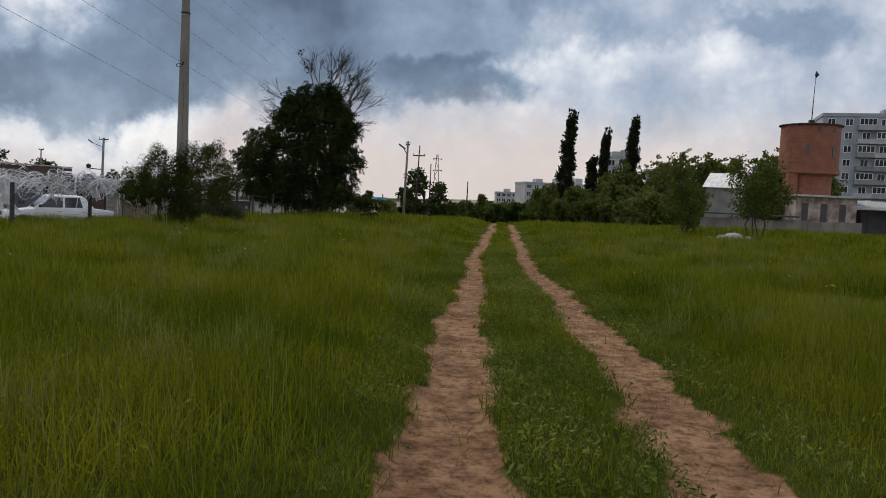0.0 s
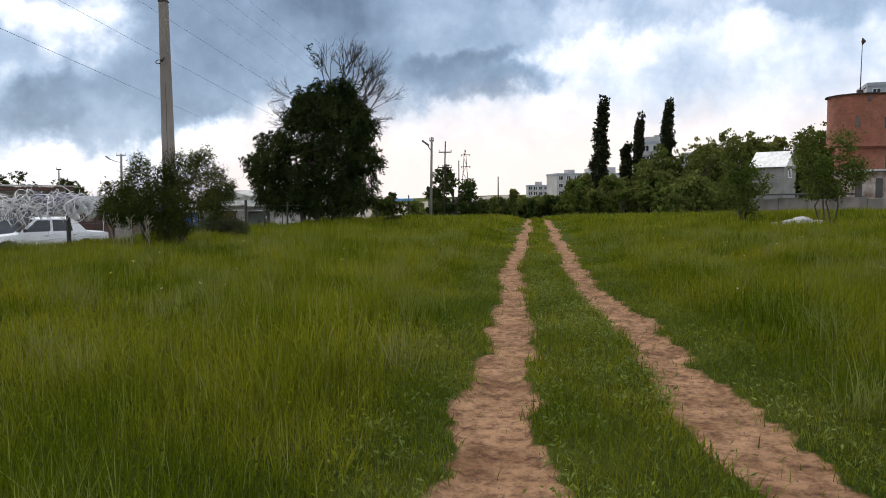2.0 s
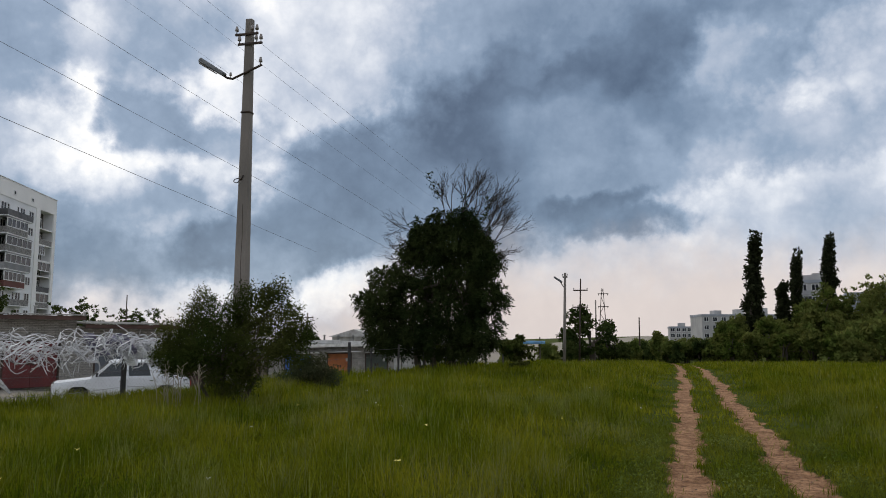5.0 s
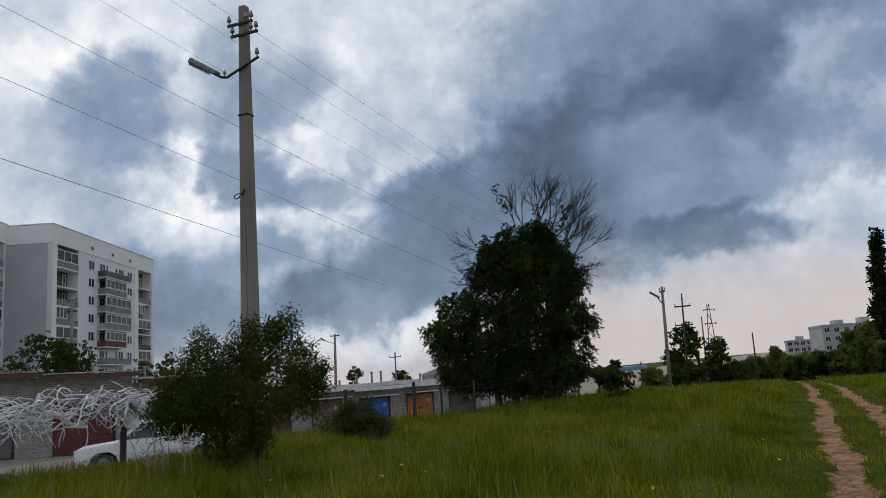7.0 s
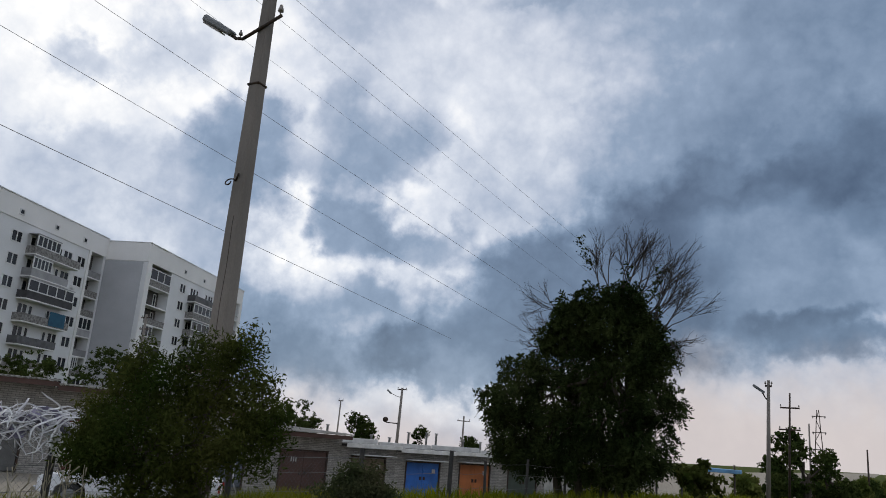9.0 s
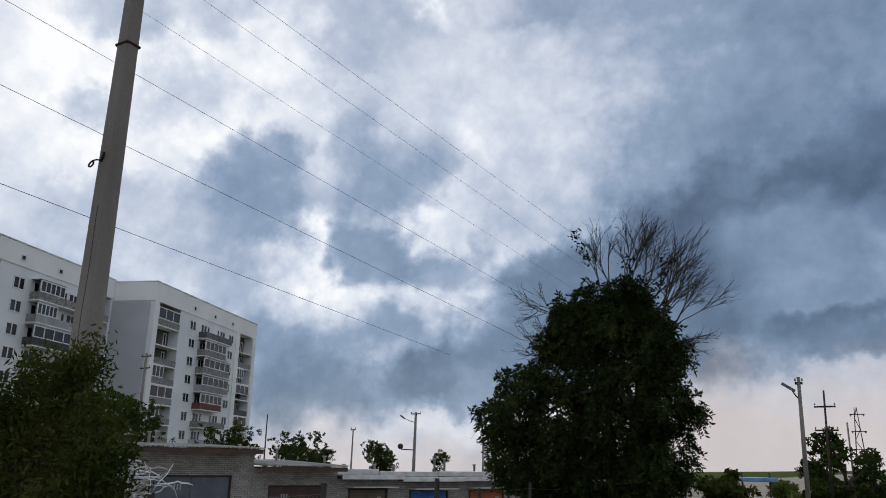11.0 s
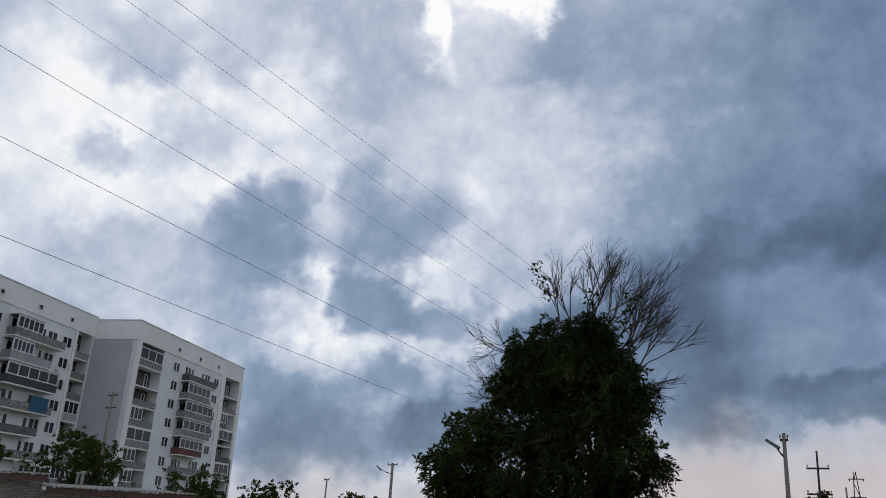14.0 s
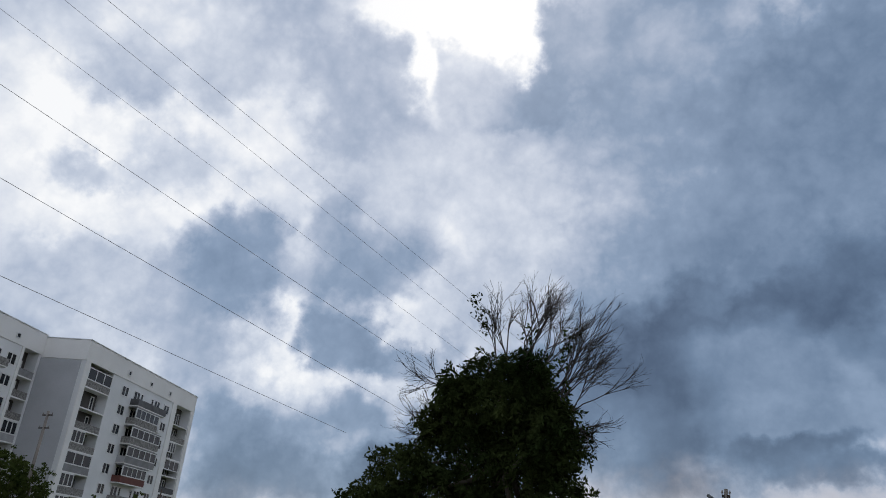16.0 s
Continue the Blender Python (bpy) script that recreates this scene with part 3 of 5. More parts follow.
grng = np.random.default_rng(4)
for count, x0, x1, y0, y1, w in ((105000, -9, 8.5, 1.8, 10.3, 0.007), (120000, -14.5, 12.5, 9.3, 20.8, 0.010), (95000, -17, 17, 19.4, 35, 0.016), (60000, -15, 26, 34, 60, 0.03), (30000, -14, 50, 60, 110, 0.07), (120000, -18, 30, -9, 36, 0.02)):
    xy, tall = meadow(grng, count, x0, x1, y0, y1)
    blades("meadow_grass", xy, tall, w * grng.uniform(0.6, 1.5, len(xy)), M_GRASS, grng, 0.55, "tall green meadow grass beside the track")
    xy, tall = meadow(grng, count // 9, x0, x1, y0, y1, 1.18)
    ok = tall > 0.2
    blades("seeding_grass", xy[ok], tall[ok], 0.8 * w * grng.uniform(0.6, 1.4, ok.sum()), M_GRASS_PALE, grng, 0.25, "pale seeding stalks among the meadow grass")


def weeds(name, n, x0, x1, y0, y1, inside, label, size, mat=None, lift=0.0):
    """Low rosettes of broad leaves."""
    xy = scatter(grng, n, x0, x1, y0, y1)
    gap, mid = rut_gap(xy)
    keep = (gap > 0.02) & ((mid & (grng.uniform(size=n) < 0.9)) | ((gap < 0.55) & ~mid & (grng.uniform(size=n) < 0.35)) if inside else ~mid & (gap > 0.3))
    keep &= wobble(xy[:, 0] * 1.3 + 2, xy[:, 1] * 1.1) + 0.35 * grng.normal(size=n) > -0.25
    xy = xy[keep]
    c = np.c_[xy, height_at(xy[:, 0], xy[:, 1]) + 0.03]
    pts = (c[:, None, :] + grng.normal(size=(len(c), 9, 3)) * [0.05, 0.05, 0.035]).reshape(-1, 3)
    pts[:, 2] = np.abs(pts[:, 2]) + lift * grng.uniform(0.1, 1.0, len(pts))
    return tagged(new(name, leaf_mesh(name, pts, size, mat or M_WEED, grng, 3.0)), label, "weeds", kind="stuff")


weeds("track_weeds", 9500, -1.0, 2.8, 3.0, 22, True, "low broad-leaved weeds between the wheel ruts", 0.0135, M_MALLOW, 0.085)
weeds("field_weeds", 6500, -9, 7.5, 3.0, 22, False, "broad-leaved weeds among the meadow grass", 0.012, M_GRASS, 0.3)


tufts = scatter(grng, 330, -12, 11, 4.5, 30)
tgap, tmid = rut_gap(tufts)
tufts = tufts[tgap > 0.5]
txy = (tufts[:, None, :] + grng.normal(size=(len(tufts), 90, 2)) * 0.11).reshape(-1, 2)
blades("grass_tufts", txy, grng.uniform(0.25, 0.55, len(txy)), grng.uniform(0.004, 0.009, len(txy)), M_GRASS_PALE, grng, 0.5, "pale tufts of taller grass in the meadow")
vxy = scatter(grng, 120000, -1.6, 3.2, 3.0, 24)
vgap, vmid = rut_gap(vxy)
vok = (grng.uniform(size=len(vxy)) > dirt_at(vxy[:, 0], vxy[:, 1]) * 0.985) & (vgap < 0.75)
vxy = vxy[vok]
blades("verge_grass", vxy, grng.uniform(0.03, 0.13, len(vxy)), grng.uniform(0.004, 0.009, len(vxy)), M_WEED, grng, 0.9, "short trodden grass along the wheel ruts")


def flowers(name, n, x0, x1, y0, y1, mat, label, tall, size):
    m = Mesh()
    for x, y in scatter(grng, n, x0, x1, y0, y1):
        g, _ = rut_gap(np.array([[x, y]]))
        if g[0] < 0.4:
            continue
        z = float(height_at(np.array([x]), np.array([y]))[0]) + tall * grng.uniform(0.75, 1.2)
        for _ in range(5):
            o = grng.normal(size=3) * (size * 1.3, size * 1.3, size * 0.6)
            a = grng.uniform(0, 6.28)
            u, v = Vector((math.cos(a), math.sin(a), 0.3)) * size, Vector((-math.sin(a), math.cos(a), 0.2)) * size
            p = Vector((x, y, z)) + Vector(o)
            m.quad(p - u, p - v, p + u, p + v)
    return tagged(new(name, m.mesh(name, mat)), label, "flowers", kind="stuff")


flowers("yellow_flowers", 18, -7, 6, 6, 30, M_YELLOW, "small yellow flower heads above the grass", 0.5, 0.013)
flowers("white_flowers", 40, -9, 7, 5, 32, M_WHITE_FLOWER, "small white flower heads above the grass", 0.42, 0.009)

# clods and crumbs on the ruts
clod = Mesh()
for _ in range(1500):
    y = grng.uniform(3.2, 22)
    x = float((rut_left if grng.uniform() < 0.5 else rut_right)(y)) + grng.normal() * 0.19
    s = grng.uniform(0.004, 0.02) * (1.6 if grng.uniform() < 0.1 else 1)
    z = float(height_at(np.array([x]), np.array([y]))[0])
    ring = [Vector((x + s * math.cos(a) * grng.uniform(0.6, 1.3), y + s * math.sin(a) * grng.uniform(0.6, 1.3), z - 0.01)) for a in (0, 1.3, 2.5, 3.8, 5.1)]
    top = Vector((x + s * grng.normal() * 0.4, y + s * grng.normal() * 0.4, z + s * 0.55))
    b = len(clod.v)
    clod.v += ring + [top]
    clod.f += [(b + k, b + (k + 1) % 5, b + 5) for k in range(5)]
M_CLOD = material("dry_earth_clods", (0.25, 0.15, 0.10), 0.95, 0, 0.45, 4, 30, 0.4, island=0.3)
tagged(new("earth_clods", clod.mesh("earth_clods", M_CLOD, False)), "crumbled dry earth clods lying in the ruts", "earth", kind="stuff")


# ---- poles and lines ----
def insulator(parent, at, s=1.0, name="insulator"):
    m = Mesh().tube([(0, 0, 0), (0, 0, 0.06 * s), (0, 0, 0.07 * s), (0, 0, 0.13 * s), (0, 0, 0.14 * s), (0, 0, 0.19 * s)],
                    [0.012 * s, 0.012 * s, 0.05 * s, 0.045 * s, 0.035 * s, 0.03 * s], 8)
    o = part(name, m.mesh(name, M_GLASSY), None, parent)
    o.location = at
    return o


def main_pole():
    p = thing("utility_pole", (-10.2, 25.7, 0), "tall tapered grey concrete utility pole with a street lamp", "utility pole", turn=2)
    p.scale = (0.99, 0.99, 0.99)
    lean = 0.0
    bm = bmesh.new()
    rings = []
    for z, w, d in ((-0.3, 0.185, 0.15), (3.0, 0.16, 0.13), (6.5, 0.125, 0.105), (9.7, 0.09, 0.085)):
        cx = lean * max(z, 0)
        ring = [(-w, -d * 0.75), (-w * 0.75, -d), (w * 0.75, -d), (w, -d * 0.75), (w, d * 0.75), (w * 0.75, d), (-w * 0.75, d), (-w, d * 0.75)]
        rings.append([bm.verts.new((cx + x, y, z)) for x, y in ring])
    for a, b in zip(rings, rings[1:]):
        for k in range(8):
            bm.faces.new((a[k], a[(k + 1) % 8], b[(k + 1) % 8], b[k]))
    bm.faces.new(rings[-1])
    part("shaft", bm, M_CONCRETE, p)
    crack = Mesh().tube([(lean * z + 0.03 + 0.008 * math.sin(z * 5), -0.146 + z * 0.0066, z) for z in np.linspace(2.2, 4.9, 14)], [0.008] * 14, 4)
    part("crack", crack.mesh("crack", M_IRON), None, p, "dark crack along the pole")
    b = boxed(lean * 7.25 - 0.135, lean * 7.25 + 0.135, -0.12, 0.12, 7.22, 7.27, bevel=0.02)
    part("band", b, M_IRON, p, "black steel strap round the pole")
    hook = Mesh().tube([(lean * 5.5 - 0.13 + 0.09 * math.cos(a), -0.1 - 0.02 * a, 5.48 + 0.06 * math.sin(a)) for a in np.linspace(0.6, 6.0, 12)], [0.012] * 12, 5)
    hook.tube([(lean * 5.5 - 0.05, -0.12, 5.5), (lean * 5.5 + 0.02, -0.14, 5.62)], [0.016, 0.016], 5)
    part("hook", hook.mesh("hook", M_IRON), None, p, "bent iron hook")
    for z, a, c in ((9.28, 0.34, 0.3), (9.02, 0.26, 0.42)):
        part("crossarm", boxed(lean * z - a, lean * z + c, -0.14, -0.09, z - 0.03, z + 0.03, bevel=0.008), M_IRON, p)
        for x in (-a + 0.04, c - 0.04, c - 0.17):
            insulator(p, (lean * z + x, -0.115, z + 0.03))
    insulator(p, (lean * 8.3 + 0.38, -0.1, 8.45))
    arm = Mesh().tube([(lean * 8.25 + 0.42, -0.1, 8.44), (lean * 8.25, -0.12, 8.27), (lean * 8.25 - 0.36, -0.14, 8.12), (lean * 8.25 - 0.5, -0.15, 8.15), (lean * 8.25 - 0.66, -0.16, 8.26)], [0.03] * 5, 7)
    part("lamp_arm", arm.mesh("lamp_arm", M_IRON), None, p)
    head = bmesh.new()
    box(head, -0.42, 0.42, -0.11, 0.11, -0.06, 0.08, bevel=0.035)
    for v in head.verts:
        v.co.y *= 1 - 0.25 * (v.co.x + 0.42)
        v.co.z *= 1 - 0.3 * (v.co.x + 0.42)
    h = part("lamp_head", head, M_LAMP, p, "grey cobra-head lamp housing")
    h.matrix_basis = pose(lean * 8.25 - 0.92, -0.18, 8.44, 0, 32, 0)
    part("lens", boxed(-0.36, 0.15, -0.085, 0.085, -0.085, -0.058, bevel=0.01), M_GLASSY, h)
    insulator(p, (lean * 8.25 - 0.42, -0.14, 8.16), 0.7, "junction_box")
    return p


main_pole()


def cable(p, d, back, ahead, sag, r, label):
    """A wire through p, running along d, slightly slack."""
    p, d = Vector(p), Vector(d)
    pts = []
    for k in range(25):
        s = -back + (back + ahead) * k / 24
        u = s / (ahead if s > 0 else -back)
        pts.append(p + d * s - Vector((0, 0, 4 * sag * u * (1 - u))))
    m = Mesh().tube(pts, [r] * 25, 5, True)
    return tagged(new("overhead_wire", m.mesh("overhead_wire", M_WIRE)), label, "wire", "overhead wires")


for at, way, r in (((-15.41, 26, 6.6), (-0.176, 1, -0.005), 0.007), ((-16.44, 26, 8.96), (0.113, 1, -0.132), 0.006), ((-17.39, 26, 11.34), (0.126, 1, -0.141), 0.006),
                   ((-15.4, 26, 11.6), (0.16, 1, -0.17), 0.0035), ((-13.74, 26, 11.51), (0.21, 1, -0.217), 0.0035), ((-10.85, 26, 9.75), (0.099, 1, -0.114), 0.0035)):
    cable(at, way, 26, 24, 0.0, r, "thin dark overhead wire running past the concrete pole")


def far_pole(name, x, y, z0, top, lean, r, label, arms=(), lamp=0.0, mat=None):
    z0 = min(z0, float(height_at(np.array([x], float), np.array([y], float))[0]))
    p = thing(name, (x, y, z0), label, "utility pole")
    h = top - z0
    part("shaft", Mesh().tube([(0, 0, -0.2), (lean * 0.5, 0, h * 0.5), (lean, 0, h)], [r, r * 0.85, r * 0.65], 8).mesh("shaft", mat or M_CONCRETE), None, p)
    for az_, half in arms:
        zz = h - az_
        cx = lean * zz / h
        part("crossarm", boxed(cx - half, cx + half, -0.05, 0.05, zz - 0.045, zz + 0.045), M_IRON, p)
        for s in (-1, 1):
            insulator(p, (cx + s * half * 0.92, 0, zz + 0.04), 0.85)
    if lamp:
        zz = h - 0.9
        a = Mesh().tube([(lean * zz / h, 0, zz), (lean * zz / h - lamp * 0.5, -0.05, zz + 0.15), (lean * zz / h - lamp, -0.1, zz + 0.4)], [0.03] * 3, 5)
        part("lamp_arm", a.mesh("lamp_arm", M_IRON), None, p)
        hd = part("lamp_head", boxed(-0.28, 0.28, -0.09, 0.09, -0.06, 0.06, bevel=0.02), M_LAMP, p)
        hd.matrix_basis = pose(lean * zz / h - lamp - 0.12, -0.1, zz + 0.5, 0, 35, 0)
    return p


far_pole("utility_pole", -5.7, 54, 0, 5.3, 0.12, 0.1, "grey concrete lamp pole standing in the meadow", [(0.25, 0.14)], 0.26)
far_pole("utility_pole", -6.25, 68.5, 0, 6.0, 0.2, 0.075, "dark wooden pole with two long crossarms", [(0.9, 0.55), (2.2, 0.6)], 0, M_IRON)
far_pole("utility_pole", -2.6, 108, -0.2, 3.9, 0, 0.11, "thin dark distant pole", (), 0, M_IRON)
p4 = far_pole("utility_pole", -39.8, 77.5, -1.3, 5.9, 0.15, 0.16, "concrete lamp pole carrying a round loudspeaker behind garages", [(0.15, 0.5)], 1.2)
ball = Mesh().tube([(-1.3, 0, 4.05 + 0.0), (0, 0, 4.0)], [0.05, 0.05], 5)
part("bracket", ball.mesh("bracket", M_IRON), None, p4)
bmb = bmesh.new()
bmesh.ops.create_uvsphere(bmb, u_segments=12, v_segments=8, radius=0.25, matrix=Matrix.Translation((-1.4, 0, 4.3)))
part("loudspeaker", bmb, M_IRON, p4, "black round loudspeaker")
far_pole("utility_pole", -57.0, 62, -1.8, 10.2, 0, 0.16, "grey concrete pole before the apartment block", [(0.3, 0.6), (1.3, 0.6)])
far_pole("utility_pole", -40.5, 60, -1.3, 4.7, 0, 0.06, "thin steel pole above the garage roofs", (), 0, M_IRON)
far_pole("utility_pole", -37.5, 86, -1.35, 4.0, 0, 0.12, "concrete pole with two crossarms behind the garages", [(0.5, 0.7)])
far_pole("utility_pole", -45.5, 76, -1.5, 4.4, 0.1, 0.09, "thin pole behind the garages", [(0.05, 0.25)])


def lattice_pole(x, y, h):
    p = thing("lattice_pole", (x, y, -1.5), "slim steel lattice power pole with several crossarms", "power pole")
    m = Mesh()
    for sx in (-1, 1):
        for sy in (-1, 1):
            m.tube([(sx * 0.6, sy * 0.4, 0), (sx * 0.08, sy * 0.08, h)], [0.045, 0.035], 4)
    for k in range(9):
        a, b = k / 9, (k + 1) / 9
        wa, wb = 0.6 - 0.52 * a, 0.6 - 0.52 * b
        s = 1 if k % 2 else -1
        m.tube([(s * wa, -wa * 0.66, a * h), (-s * wb, -wb * 0.66, b * h)], [0.035, 0.035], 4)
    part("mast", m.mesh("mast", M_IRON), None, p)
    for k, z in enumerate((h * 0.93, h * 0.76, h * 0.58)):
        part("crossarm", boxed(-0.5, 0.65, -0.05, 0.05, z - 0.035, z + 0.035), M_IRON, p)
        for xx in (-0.42, 0.57):
            insulator(p, (xx, 0, z - 0.2), 1.3)
    part("strut", Mesh().tube([(-0.75, 0, -0.1), (-0.75, 0, h * 0.85)], [0.10, 0.07], 6).mesh("strut", M_CONCRETE), None, p)
    return p


lattice_pole(-6.2, 95, 8.3)


# ---- trees and bushes ----
ash = tree("ash_tree", (-10.0, 43.3, 0), "large dark-green ash tree with several trunks", [
    (-2.75, 0, 4.25, 0.8, 1.0, 0.75), (-2.95, 0, 3.3, 0.9, 1.1, 0.8), (-2.8, -0.2, 2.2, 0.9, 1.1, 0.8), (-1.5, 0, 3.3, 1.0, 1.2, 0.95), (-1.0, 0, 2.2, 1.2, 1.3, 1.0), (0.5, 0, 2.6, 1.4, 1.4, 1.2), (1.75, 0.2, 2.1, 1.05, 1.2, 1.05), (1.95, 0, 3.5, 0.75, 0.9, 0.8), (-0.6, 0.2, 4.6, 1.05, 1.1, 0.9),
    (0.8, 0, 4.3, 1.2, 1.2, 1.0), (1.7, 0, 5.0, 0.75, 0.9, 0.8), (1.45, 0.1, 5.8, 0.6, 0.7, 0.6), (-0.45, 0.2, 6.0, 0.85, 0.9, 0.75), (0.5, 0, 5.9, 0.95, 0.95, 0.95), (0.75, 0, 7.1, 0.45, 0.5, 0.55), (-0.15, 0, 7.0, 0.5, 0.5, 0.5), (-1.5, 0, 5.5, 0.38, 0.5, 0.4), (1.45, 0, 6.3, 0.4, 0.4, 0.5), (-1.55, 0, 5.6, 0.4, 0.45, 0.35), (-1.05, 0, 6.6, 0.5, 0.5, 0.4), (1.2, 0, 7.0, 0.4, 0.4, 0.4), (1.9, 0, 5.3, 0.55, 0.6, 0.6),
    (0.2, -0.3, 1.3, 1.6, 1.2, 0.5), (-2.4, 0, 1.4, 0.8, 0.9, 0.4)],
    0, 0.15, M_LEAF, [(-0.4, 0, 4.5), (0.35, 0.2, 5.0), (0.9, -0.2, 4.0), (-1.2, 0.1, 3.2)], 0.17, 11, feathered=8000)


def dead_branches(tree_, rng):
    """Bare forked branches that fan out of the top of the crown."""
    m = Mesh()

    def grow(a, d, ln, r, deep):
        d = d.normalized()
        bend = Vector(rng.normal(size=3)) * 0.08 + Vector((0, 0, 0.06))
        b = a + (d + bend * 0.5) * ln * 0.5
        c = b + (d + bend) * ln * 0.5
        m.tube([a, b, c], [r, r * 0.8, r * 0.6], 4, False)
        if deep:
            for _ in range(2 if deep < 3 else 3):
                grow(c if rng.uniform() < 0.6 else b, d + bend + Vector(rng.normal(size=3)) * 0.3, ln * rng.uniform(0.62, 0.9), r * 0.66, deep - 1)

    for at, way, ln in (((0.9, 0, 6.9), (0.1, 0, 1), 1.08), ((1.2, 0.1, 6.8), (0.45, 0.1, 1), 1.12), ((0.4, 0, 7.0), (-0.1, 0, 1), 0.98), ((0.8, 0.2, 6.8), (0.25, 0.1, 1), 1.1), ((1.7, 0, 5.9), (1, 0, 0.7), 0.95), ((1.9, 0, 6.4), (0.8, -0.1, 0.9), 1.0),
                        ((1.9, 0, 5.2), (1, 0.1, 0.35), 0.75), ((1.9, 0, 4.9), (1, 0, 0.1), 0.5), ((1.7, 0, 6.0), (0.85, 0, 0.85), 1.0), ((1.3, 0, 6.7), (0.5, 0.1, 1), 1.05), ((-1.2, 0, 5.5), (-1, 0, 0.5), 0.75), ((-1.0, 0.1, 6.2), (-0.9, 0, 0.6), 0.8), ((-1.4, 0, 5.2), (-1, 0, 0.15), 0.75), ((-1.5, 0.2, 4.9), (-1, 0.2, 0.3), 0.6), ((1.5, 0.2, 6.6), (0.6, 0.4, 0.8), 1.0), ((1.0, 0, 7.0), (0.3, -0.2, 1), 1.0), ((1.6, 0, 6.2), (0.75, 0.2, 0.7), 1.1), ((2.0, 0, 5.6), (0.95, -0.2, 0.4), 1.0), ((0.1, 0, 7.2), (-0.3, 0.1, 1), 0.7)):
        grow(Vector(at), Vector(way), ln * 0.82, 0.03, 5)
    part("dead_branch", m.mesh("dead_branch", M_DEAD), None, tree_, "bare grey dead branches")["kind"] = "stuff"
    tuft = np.concatenate([np.array(c) + rng.normal(size=(34, 3)) * 0.13 for c in ((-0.75, 0, 9.15), (-0.5, 0, 8.7), (2.3, 0, 7.9), (2.15, 0, 7.5), (2.0, 0, 7.1), (-0.3, 0, 8.3), (2.6, 0, 3.4), (1.0, 0, 8.1))])
    part("leaf_tuft", leaf_mesh("leaf_tuft", tuft, 0.07, M_LEAF, rng), None, tree_, "last leafy tufts on the bare branches")["kind"] = "stuff"


dead_branches(ash, np.random.default_rng(5))

lilac = tree("lilac_bush", (-10.0, 24.75, 0), "dense round green bush growing round the pole", [
    (-0.9, 0, 1.3, 0.6, 0.6, 0.5), (-0.1, -0.2, 1.35, 0.7, 0.7, 0.65), (0.8, 0, 1.4, 0.68, 0.7, 0.62), (-1.4, 0, 1.25, 0.42, 0.45, 0.36), (1.6, 0, 1.5, 0.42, 0.45, 0.4), (0.2, 0, 0.65, 0.65, 0.55, 0.42),
    (-1.0, 0, 2.0, 0.24, 0.3, 0.5), (-0.45, 0, 2.25, 0.16, 0.22, 0.6), (0.1, -0.1, 2.1, 0.24, 0.26, 0.5), (0.6, 0, 2.35, 0.14, 0.18, 0.55), (1.05, 0, 2.35, 0.18, 0.22, 0.6), (1.42, 0, 2.45, 0.11, 0.14, 0.55), (1.8, 0, 2.05, 0.16, 0.18, 0.5), (-1.55, 0, 1.75, 0.13, 0.18, 0.45), (0.3, 0, 2.55, 0.08, 0.1, 0.4), (-0.75, 0, 2.5, 0.07, 0.09, 0.4), (1.25, 0, 2.75, 0.06, 0.08, 0.35), (2.05, 0, 1.75, 0.1, 0.12, 0.35)],
    44000, 0.023, M_LEAF_BUSH, [(-0.4, 0, 1.2), (0.1, -0.2, 1.4), (0.5, 0.1, 1.2), (0.3, 0.2, 1.0)], 0.055, 12, 0.11, shell=0.35, clumps=9, long=3.6)
lilac.scale = (0.97, 0.97, 0.93)
tree("bramble_bush", (-10.5, 30.2, -0.05), "low sprawling grey-green bramble bush in the grass", [
    (-0.55, 0, 0.5, 0.45, 0.5, 0.42), (0.1, 0, 0.7, 0.5, 0.5, 0.42), (0.6, 0, 0.45, 0.42, 0.45, 0.36), (-0.2, 0, 1.05, 0.2, 0.2, 0.25), (0.35, 0, 1.0, 0.14, 0.16, 0.25)],
    8000, 0.04, M_LEAF_LOW, [(-0.4, 0, 0.4), (0.4, 0, 0.5)], 0.03, 13, 0.12, clumps=5, long=2.2).scale = (0.9, 0.9, 0.85)
tree("young_maple_tree", (10.85, 42, 0.1), "young upright green tree in the meadow", [
    (-0.4, 0, 2.6, 0.7, 0.7, 1.0), (0.3, 0, 1.9, 0.8, 0.7, 0.8), (-0.8, 0, 1.6, 0.7, 0.6, 0.7), (-0.6, 0, 3.6, 0.35, 0.35, 0.7), (0.1, 0, 0.7, 0.5, 0.5, 0.5)],
    3600, 0.075, M_LEAF_YOUNG, [(0, 0, 1.9), (0.15, 0, 1.4)], 0.06, 14, 0.16, "young trees")
tree("young_maple_tree", (13.1, 38, 0.1), "young green tree with several slender stems", [
    (-0.6, 0, 2.6, 0.7, 0.7, 0.8), (0.4, 0, 2.2, 0.9, 0.8, 0.9), (0.6, 0, 3.5, 0.55, 0.5, 0.5), (-1.0, 0, 3.5, 0.25, 0.25, 0.6), (-0.2, 0, 1.6, 1.0, 0.8, 0.5), (1.2, 0, 2.3, 0.5, 0.5, 0.5)],
    3900, 0.075, M_LEAF_YOUNG, [(-0.25, 0, 1.8), (0.1, 0, 2.0), (0.3, 0, 1.7), (-0.1, 0.1, 1.5)], 0.05, 15, 0.17, "young trees")


